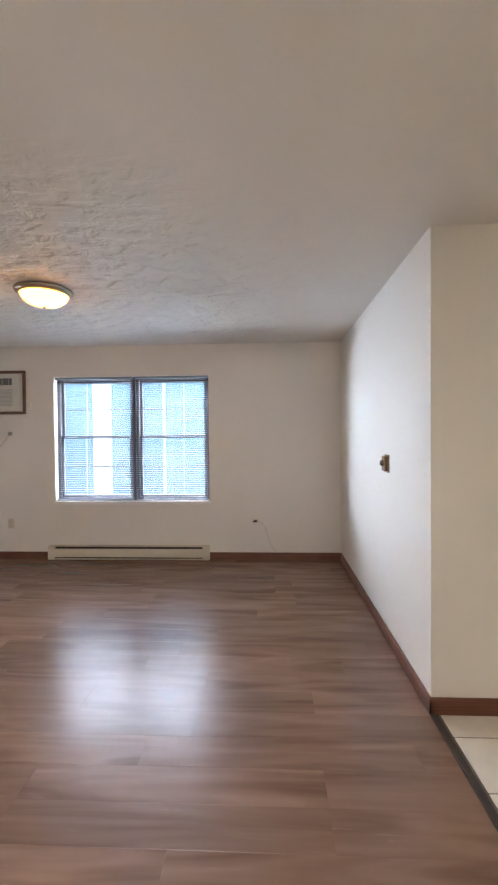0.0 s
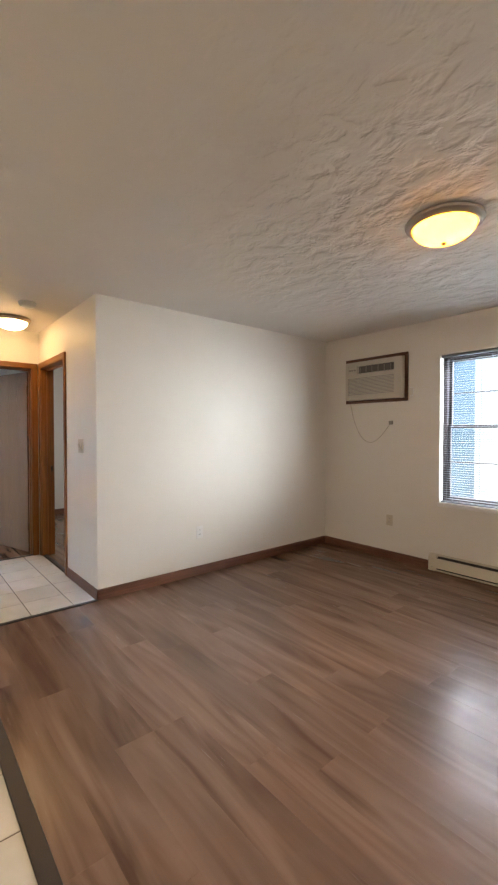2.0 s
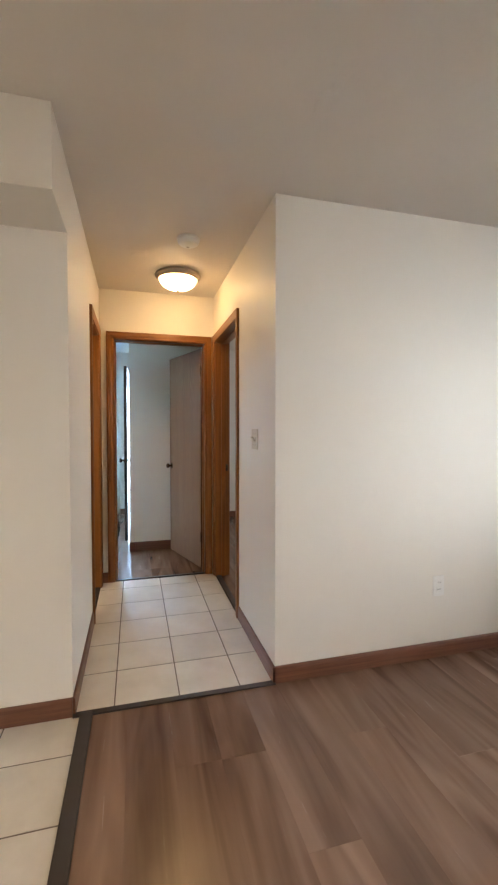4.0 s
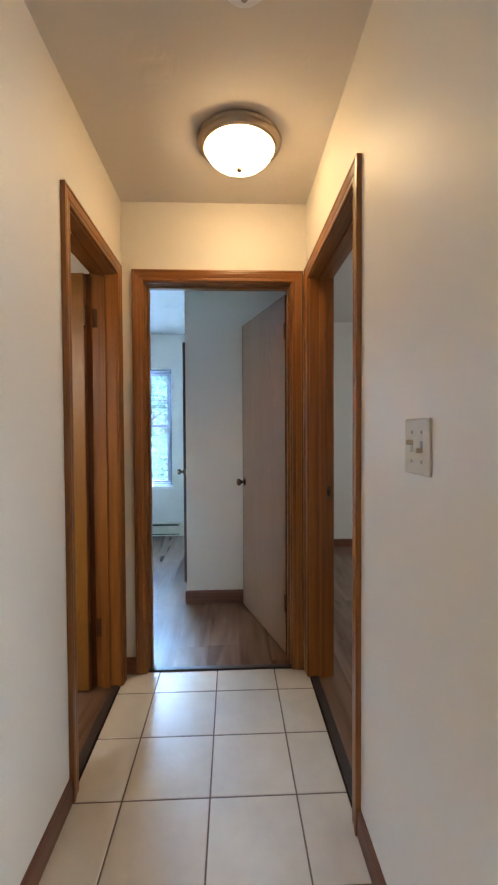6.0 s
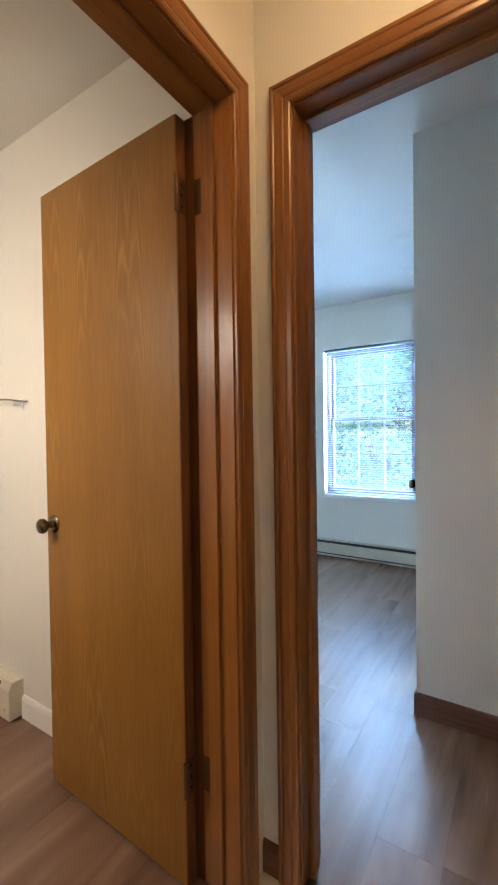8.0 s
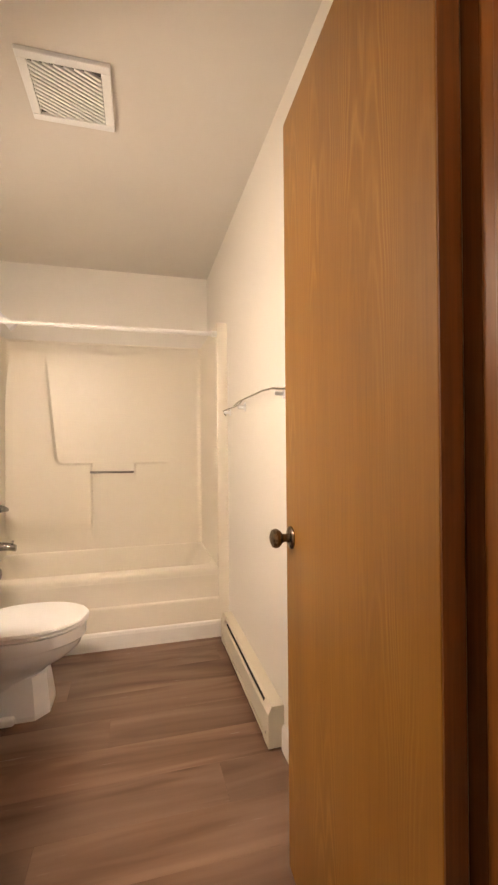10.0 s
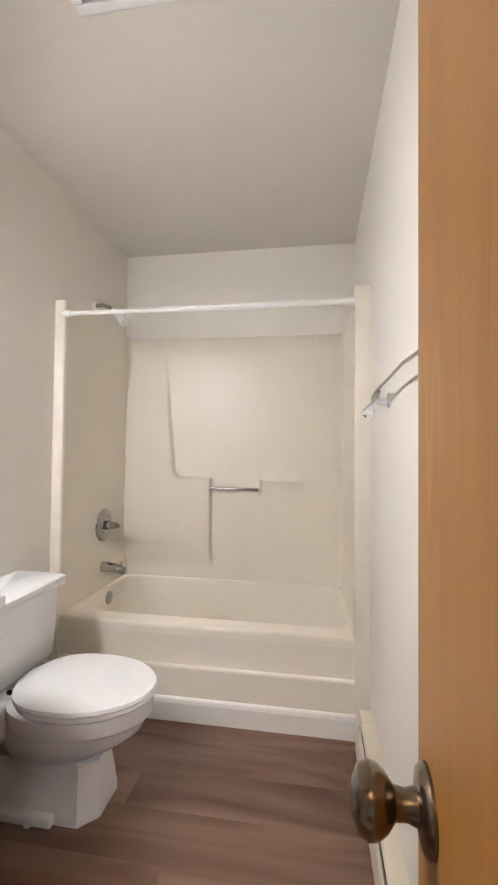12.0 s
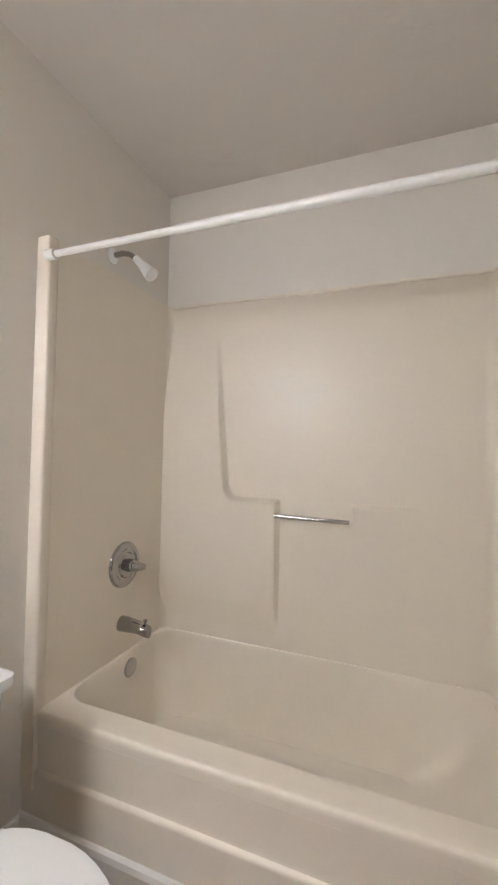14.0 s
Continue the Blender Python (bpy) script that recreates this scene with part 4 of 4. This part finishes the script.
bm = bmesh.new()
xs = [TE + 0.004 + (TWX - 0.008 - TE) * i / 260 for i in range(261)]
zs = [0.16 + 0.84 * k / 40 for k in range(41)] + [1.004 + 0.004 * k for k in range(20)] + [1.09 + (SUR - 1.09) * k / 40 for k in range(41)]
grid = [[bm.verts.new((x, back_y(x, z), z)) for x in xs] for z in zs]
for r0, r1 in zip(grid, grid[1:]):
    for i in range(len(xs) - 1):
        bm.faces.new((r0[i], r0[i + 1], r1[i + 1], r1[i]))
part("back_panel", bm, ACRYLIC, tub, "moulded back panel with shelf ledges", smooth=True)
for sgn, xi in ((1, TE), (-1, TWX)):
    ring = []
    for k in range(9):
        a = math.pi / 2 * k / 8
        ring.append((xi - sgn * 0.034 * (1 - math.cos(a)), TB + 0.004 + 0.034 * (1 - math.sin(a))))
    plan = [(xi, TF + 0.01)] + ring + [(xi - sgn * 0.034, BS + 0.002), ((BE if sgn > 0 else XW), BS + 0.002), ((BE if sgn > 0 else XW), TF + 0.01)]
    part("end_panel", loft([[(x, y, z) for x, y in plan] for z in (0.18, SUR - 0.004, SUR)]), ACRYLIC, tub, "plain end panel", smooth=True)
    xo = BE - 0.002 if sgn > 0 else XW + 0.002
    part("front_flange", box((xi - sgn * 0.004, TF - 0.03, RIM if sgn < 0 else RIM - 0.01), (xo + (0.03 if sgn > 0 else 0) * 0, TF + 0.012, SUR + 0.004), 0.008, 3), ACRYLIC, tub, smooth=True)
part("top_ledge", box((TE + 0.01, TB + 0.012, SUR - 0.012), (TWX - 0.01, BS + 0.002, SUR + 0.002), 0.005), ACRYLIC, tub, smooth=True)

# tub: rim, basin, apron
xa, xb = BE - 0.001, XW + 0.001


def rounded(x0, x1, y0, y1, r, z, n=6):
    pts = []
    for cx, cy, a0 in ((x1 - r, y1 - r, 0), (x0 + r, y1 - r, 90), (x0 + r, y0 + r, 180), (x1 - r, y0 + r, 270)):
        for k in range(n + 1):
            a = radians(a0 + 90 * k / n)
            pts.append((cx + r * math.cos(a), cy + r * math.sin(a), z))
    return pts


rim_rings = [rounded(xb, xa, BS + 0.004, TF + v, 0.004, RIM - z) for v, z in ((-0.001, 0.040), (0.0, 0.018), (-0.001, 0.009), (-0.004, 0.003), (-0.009, 0.0005), (-0.014, 0.0))]
lip = rounded(TWX + 0.012, TE - 0.012, TB + 0.012, TF - 0.090, 0.085, RIM)
lip2 = rounded(TWX + 0.022, TE - 0.020, TB + 0.018, TF - 0.100, 0.085, RIM - 0.012)
mid = rounded(TWX + 0.10, TE - 0.04, TB + 0.035, TF - 0.125, 0.10, 0.20)
low = rounded(TWX + 0.20, TE - 0.07, TB + 0.06, TF - 0.15, 0.12, 0.075)
floor_r = rounded(TWX + 0.27, TE - 0.12, TB + 0.10, TF - 0.19, 0.12, 0.05)
part("basin", loft([*rim_rings, lip, lip2, mid, low, floor_r], "end"), ACRYLIC, tub, "deep white basin with rounded rim", smooth=True)
apr = [(TF - 0.02, 0.0), (TF + 0.003, 0.0), (TF + 0.003, 0.218), (TF + 0.0025, 0.224), (TF - 0.001, 0.230), (TF - 0.008, 0.233), (TF - 0.0100, 0.238), (TF - 0.006, 0.33), (TF - 0.003, 0.352), (TF - 0.0012, RIM - 0.0405), (TF - 0.04, RIM - 0.0405)]
part("apron", loft([[(x, y, z) for y, z in apr] for x in (xb, xa)]), ACRYLIC, tub, "stepped front apron", smooth=True)
part("drain_cover", lathe([(0.036, 0.0), (0.036, -0.006), (0.028, -0.010)], (TE - 0.026, -1.43, 0.352), "x", 24), CHROME, tub, "chrome overflow plate", smooth=True)
bar = part("grab_bar", tube([(-3.850, TB + 0.036, 0.962), (-4.150, TB + 0.036, 0.958)], 0.0085, 12), CHROME, tub, "short chrome grab bar", smooth=True)

valve = thing("shower_valve", "round chrome shower valve with lever handle", "valve")
part("escutcheon", lathe([(0.090, 0.0), (0.090, -0.004), (0.084, -0.012), (0.066, -0.015), (0.060, -0.011), (0.050, -0.013), (0.045, -0.020), (0.020, -0.022)], (TE, -1.407, 0.762), "x", 40), CHROME, valve, smooth=True)
part("sleeve", lathe([(0.026, -0.018), (0.024, -0.045), (0.018, -0.050)], (TE, -1.407, 0.762), "x", 24), CHROME, valve, smooth=True)
part("handle", tube([(TE - 0.042, -1.407, 0.762), (TE - 0.058, -1.415, 0.760), (TE - 0.070, -1.445, 0.752)], [0.024, 0.020, 0.012], 14), CHROME, valve, "chrome handle", smooth=True)
spout = thing("tub_spout", "chrome tub spout with diverter knob", "spout")
rings = []
for d, w, zt, zb in ((0.0, 0.030, 0.032, -0.028), (0.03, 0.029, 0.031, -0.026), (0.08, 0.026, 0.024, -0.024), (0.115, 0.024, 0.014, -0.032), (0.130, 0.018, 0.004, -0.034)):
    rings.append([(TE - d, -1.402 + w * math.cos(a), 0.530 + (zt if math.sin(a) > 0 else -zb) * math.sin(a)) for a in [2 * math.pi * k / 18 for k in range(18)]])
part("body", loft(rings), CHROME, spout, smooth=True)
part("diverter", lathe([(0.004, 0.012), (0.004, 0.026), (0.008, 0.028), (0.008, 0.034)], (TE - 0.112, -1.402, 0.530), "z", 12), CHROME, spout, smooth=True)
shower = thing("shower_fixture", "white shower head on a bent chrome arm", "shower")
part("flange", lathe([(0.030, 0.0), (0.028, -0.006), (0.012, -0.012)], (BE - 0.0005, -1.345, 1.982), "x", 20), PLASTIC, shower, smooth=True)
part("arm", tube([(BE, -1.345, 1.982), (BE - 0.05, -1.345, 1.984), (BE - 0.085, -1.345, 1.974), (BE - 0.115, -1.345, 1.950)], 0.0105, 12), CHROME, shower, "bent chrome arm", smooth=True)
part("head", tube([(BE - 0.110, -1.345, 1.955), (BE - 0.135, -1.345, 1.930), (BE - 0.140, -1.345, 1.925), (BE - 0.185, -1.345, 1.880)], [0.014, 0.015, 0.018, 0.028], 18), PLASTIC, shower, smooth=True)

rod = thing("shower_rod", "white telescoping shower curtain rod", "curtain rod")
part("outer_tube", tube([(-3.78, -0.985, 1.8155), (TWX + 0.02, -0.985, 1.8155)], 0.0122, 18), WHITE, rod, smooth=True)
part("inner_tube", tube([(TE - 0.02, -0.985, 1.8155), (-3.78, -0.985, 1.8155)], 0.0102, 18), WHITE, rod, smooth=True)
part("end_cap", tube([(TE - 0.004, -0.985, 1.8155), (TE - 0.040, -0.985, 1.8155)], 0.0165, 18), WHITE, rod, smooth=True)
part("end_cap", tube([(TWX + 0.004, -0.985, 1.8155), (TWX + 0.040, -0.985, 1.8155)], 0.0175, 18), WHITE, rod, smooth=True)

# toilet
TY = -0.540
toilet = thing("toilet", "white two-piece toilet with closed lid", "toilet", at=(0, 0, 0))
toilet.scale = (1, 1, 0.92)


def egg(x0, x1, w, z, n=36, blunt=0.22, yc=TY):
    """Plan of a bowl: blunt at the back x1, round at the tip x0."""
    pts = []
    cx, rx = (x0 + x1) / 2, (x1 - x0) / 2
    for k in range(n):
        a = 2 * math.pi * k / n
        c, s = math.cos(a), math.sin(a)
        wide = w * (1 + blunt * 0.25 * c)
        cc = math.copysign(abs(c) ** (0.72 if c > 0 else 1.0), c)
        pts.append((cx + rx * cc, yc + wide * s, z))
    return pts


part("bowl", loft([egg(-3.750, -3.46, 0.086, 0.09), egg(-3.755, -3.45, 0.092, 0.16), egg(-3.800, -3.45, 0.118, 0.205), egg(-3.872, -3.45, 0.150, 0.245), egg(-3.918, -3.46, 0.168, 0.285), egg(-3.930, -3.465, 0.173, 0.315), egg(-3.935, -3.465, 0.175, 0.325), egg(-3.946, -3.465, 0.181, 0.333), egg(-3.948, -3.465, 0.183, 0.385), egg(-3.93, -3.48, 0.165, 0.392)]), PORCELAIN, toilet, smooth=True)
foot = []
for z, f in ((0.0, 1.0), (0.02, 1.0), (0.10, 0.86), (0.18, 0.70)):
    x0, x1, w = -3.805 + (1 - f) * 0.06, -3.42, 0.112 * f
    foot.append([(x1, TY - w, z), (x1, TY + w, z), (x0 + 0.05, TY + w, z), (x0, TY + w * 0.55, z), (x0, TY - w * 0.55, z), (x0 + 0.05, TY - w, z)])
ft = part("pedestal", loft(foot), PORCELAIN, toilet)
for s in (-1, 1):
    part("bolt_cap", lathe([(0.016, 0.0), (0.015, 0.012), (0.008, 0.020)], (-3.60, TY + s * 0.122, 0.0), "z", 14), PLASTIC, ft, smooth=True)
part("pedestal_ledge", box((-3.68, TY - 0.135, 0.0), (-3.45, TY + 0.135, 0.036), 0.010, 3), PORCELAIN, toilet, smooth=True)
part("bowl_deck", box((-3.52, TY - 0.125, 0.26), (-3.29, TY + 0.125, 0.392), 0.02, 3), PORCELAIN, toilet, smooth=True)
part("seat", loft([egg(-3.952, -3.50, 0.183, 0.3935), egg(-3.957, -3.50, 0.187, 0.400), egg(-3.952, -3.50, 0.183, 0.408)]), PLASTIC, toilet, smooth=True)
part("lid", loft([egg(-3.955, -3.49, 0.185, 0.4105), egg(-3.960, -3.49, 0.189, 0.417), egg(-3.955, -3.49, 0.185, 0.427), egg(-3.925, -3.50, 0.160, 0.432)]), PLASTIC, toilet, smooth=True)
for s in (-1, 1):
    part("seat_hinge", tube([(-3.495, TY + s * 0.07 - 0.02, 0.412), (-3.495, TY + s * 0.07 + 0.02, 0.412)], 0.011, 12), CHROME, toilet)
trings = []
for z, g in ((0.392, 0.03), (0.41, 0.015), (0.55, 0.006), (0.700, 0.0)):
    trings.append(rounded(-3.475 + g, -3.275, TY - 0.225 + g, TY + 0.225 - g, 0.025, z, 4))
part("tank", loft(trings), PORCELAIN, toilet, smooth=True)
part("tank_lid", loft([rounded(-3.490, -3.268, TY - 0.238, TY + 0.238, 0.02, 0.701, 4), rounded(-3.494, -3.268, TY - 0.242, TY + 0.242, 0.024, 0.712, 4), rounded(-3.492, -3.268, TY - 0.240, TY + 0.240, 0.024, 0.730, 4), rounded(-3.480, -3.272, TY - 0.228, TY + 0.228, 0.02, 0.738, 4)]), PORCELAIN, toilet, smooth=True)

# vanity
van = thing("vanity_cabinet", "dark cherry vanity cabinet with drawer and door", "cabinet")
vx, vy0, vy1 = -3.665, -0.155, 0.62
part("body", box((vx, vy0, 0.09), (BE - 0.001, vy1, 0.765), 0.002), CABINET, van)
# toe kick in the gap's near-black, shade under the cabinet painted in
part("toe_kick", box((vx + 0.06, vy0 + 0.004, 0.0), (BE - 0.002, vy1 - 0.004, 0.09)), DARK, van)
for y0, y1 in ((vy0 + 0.012, vy0 + 0.375), (vy0 + 0.395, vy1 - 0.012)):
    dr = part("drawer_front", box((vx - 0.019, y0, 0.605), (vx - 0.001, y1, 0.745), 0.006, 3), CABINET, van)
    do = part("cabinet_door", box((vx - 0.013, y0, 0.115), (vx - 0.001, y1, 0.585), 0.003), CABINET, van)
    for p, q in (((y0, 0.115), (y0 + 0.055, 0.585)), ((y1 - 0.055, 0.115), (y1, 0.585)), ((y0 + 0.055, 0.115), (y1 - 0.055, 0.170)), ((y0 + 0.055, 0.530), (y1 - 0.055, 0.585))):
        part("door_rail", box((vx - 0.021, p[0], p[1]), (vx - 0.0135, q[0], q[1]), 0.003), CABINET, do)
top = thing("countertop", "white cultured marble vanity top", "countertop")
part("slab", box((vx - 0.028, vy0 - 0.022, 0.766), (BE - 0.001, vy1 + 0.022, 0.800), 0.006, 3), PORCELAIN, top, smooth=True)
part("backsplash", box((BE - 0.021, vy0 - 0.022, 0.8005), (BE - 0.001, vy1 + 0.022, 0.88), 0.004), PORCELAIN, top, smooth=True)

# towel rail on the bathroom wall
rail = thing("towel_rail", "bent chrome wire towel rail on white brackets", "towel rail")
rx = XW + 0.036
part("wire", tube([(XW + 0.016, -0.985, 1.350), (rx, -0.955, 1.350), (rx, -0.60, 1.348), (rx + 0.002, -0.54, 1.350), (rx + 0.006, -0.47, 1.358)], 0.0040, 9), CHROME, rail, smooth=True)
part("wire", tube([(rx + 0.009, -0.62, 1.352), (rx + 0.010, -0.50, 1.362), (rx + 0.010, -0.10, 1.364), (rx + 0.006, 0.02, 1.358), (rx - 0.008, 0.07, 1.350), (XW + 0.010, 0.10, 1.348)], 0.0040, 9), CHROME, rail, smooth=True)
for y in (-0.90, -0.55, 0.04):
    part("bracket", boxes([((XW + 0.0005, y - 0.013, 1.318), (XW + 0.008, y + 0.013, 1.362)), ((XW + 0.008, y - 0.006, 1.330), (rx + 0.006, y + 0.006, 1.346))], 0.003), PLASTIC, rail, "white plastic bracket")
part("hook", tube([(rx, -0.90, 1.346), (rx + 0.004, -0.90, 1.328), (rx - 0.006, -0.90, 1.320)], 0.004, 8), CHROME, rail, smooth=True)

# exhaust fan in the ceiling
fan = thing("exhaust_vent", "white bathroom exhaust fan grille in the ceiling", "vent")
fx0, fx1, fy0, fy1 = -4.098, -3.800, -0.275, 0.030
zt = H - 0.0005
part("frame", boxes([((fx0, fy0, zt - 0.018), (fx1, fy0 + 0.032, zt)), ((fx0, fy1 - 0.032, zt - 0.018), (fx1, fy1, zt)), ((fx0, fy0 + 0.032, zt - 0.018), (fx0 + 0.032, fy1 - 0.032, zt)), ((fx1 - 0.032, fy0 + 0.032, zt - 0.018), (fx1, fy1 - 0.032, zt))], 0.004), PLASTIC, fan)
# near-black sheet behind the slats, the shade between them put into colour
part("backing", box((fx0 + 0.033, fy0 + 0.033, zt - 0.006), (fx1 - 0.033, fy1 - 0.033, zt - 0.001)), DARK, fan, "near-black backing, slot shade in its colour")
cx, cy, hw = (fx0 + fx1) / 2, (fy0 + fy1) / 2, (fx1 - fx0) / 2 - 0.034
for i in range(-20, 21):
    c = i * 0.0165
    ang = radians(30)
    # each slat is a diagonal bar clipped to the square opening
    pts = []
    dx, dy = math.cos(ang), math.sin(ang)
    ox, oy = -dy * c, dx * c
    t0, t1 = -9.0, 9.0
    for o, d in ((ox, dx), (oy, dy)):
        lo, hi = sorted(((-hw - o) / d, (hw - o) / d))
        t0, t1 = max(t0, lo), min(t1, hi)
    if t1 - t0 < 0.02:
        continue
    p, q = Vector((cx + ox + dx * t0, cy + oy + dy * t0)), Vector((cx + ox + dx * t1, cy + oy + dy * t1))
    nrm = Vector((-dy, dx)) * 0.0043
    ring = [[(e.x + s * nrm.x, e.y + s * nrm.y, z) for s, z in ((-1, zt - 0.016), (1, zt - 0.016), (1, zt - 0.007), (-1, zt - 0.007))] for e in (p, q)]
    part("slat", loft(ring), PLASTIC, fan)

# ---- floors: planks and tiles ----
part("floor_slab", box((-7.85, -2.0, -0.25), (3.1, 5.1, -0.006)), SLAB, kind="structure")
PW, PL = 0.180, 1.22
plank_cache = {}


def piece(name, x0, x1, y0, y1, parent, mat, cache, z=0.0, depth=0.005, bev=0.0006):
    key = (round(x1 - x0, 3), round(y1 - y0, 3))
    if key not in cache:
        w, h = key
        lo = [(0, 0, -depth), (w, 0, -depth), (w, h, -depth), (0, h, -depth)]
        md = [(0, 0, -bev), (w, 0, -bev), (w, h, -bev), (0, h, -bev)]
        hi = [(bev, bev, 0), (w - bev, bev, 0), (w - bev, h - bev, 0), (bev, h - bev, 0)]
        me = bpy.data.meshes.new(name)
        fs = [(8, 9, 10, 11)] + [(a + o, (a + 1) % 4 + o, (a + 1) % 4 + o + 4, a + o + 4) for o in (0, 4) for a in range(4)]
        me.from_pydata(lo + md + hi, [], fs)
        me.materials.append(mat)
        cache[key] = me
    ob = new(name, cache[key])
    ob.location = (x0, y0, z)
    ob.parent = parent


def planks(name, label, x0, x1, y0, y1, seed):
    rnd = random.Random(seed)
    fl = tagged(part(name, box((x0, y0, -0.0058), (x1, y1, -0.0048)), SLAB, kind="structure"), label)
    y = math.floor(y0 / PW) * PW
    while y < y1 - 1e-6:
        ya, yb = max(y, y0), min(y + PW, y1)
        x = x0 - rnd.choice((0.15, 0.37, 0.55, 0.78, 0.96, 1.1)) - 0.03 * rnd.random()
        while x < x1:
            xa_, xb_ = max(x, x0), min(x + PL, x1)
            if xb_ - xa_ > 0.02 and yb - ya > 0.01:
                piece("plank", xa_ + 0.0002, xb_ - 0.0002, ya + 0.0002, yb - 0.0002, fl, VINYL, plank_cache)
            x += PL
        y += PW


planks("floor_living", "brown wood-look vinyl plank floor", XL, 1.652, 1.290, YN, 1)
planks("floor_bedroom", "brown wood-look vinyl plank floor", XB, XW - 0.035, -1.9, HN, 2)
planks("floor_north_room", "brown wood-look vinyl plank floor", XN, XL - T, HN + 0.045, YN, 3)
planks("floor_bath", "brown wood-look vinyl plank floor", XW, BE, TF - 0.02, HS - 0.045, 4)
tile_cache = {}


def tiles(name, label, x0, x1, y0, y1, gx, gy, pitch, skip=None):
    fl = tagged(part(name, box((x0, y0, -0.0058), (x1, y1, -0.0016)), GROUT, kind="structure"), label)
    g = 0.0028
    i0, i1 = math.floor((x0 - gx) / pitch), math.ceil((x1 - gx) / pitch)
    j0, j1 = math.floor((y0 - gy) / pitch), math.ceil((y1 - gy) / pitch)
    for i in range(i0, i1):
        for j in range(j0, j1):
            xa_, xb_ = max(gx + i * pitch + g, x0), min(gx + (i + 1) * pitch - g, x1)
            ya, yb = max(gy + j * pitch + g, y0), min(gy + (j + 1) * pitch - g, y1)
            if xb_ - xa_ > 0.012 and yb - ya > 0.012:
                piece("tile", xa_, xb_, ya, yb, fl, TILE, tile_cache, 0.0, 0.004, 0.0016)


tiles("floor_hall", "cream ceramic tile floor with brown grout", XW, XL, HS, HN, -4.532, 1.381, 0.3005)
tiles("floor_kitchen", "cream ceramic tile floor with brown grout", XL, 1.652, -1.5, 1.234, -2.460, 0.930, 0.3085)
tiles("floor_entry", "cream ceramic tile floor with brown grout", 1.686, 3.0, -1.5, 2.36, 1.70, 0.963, 0.3085)
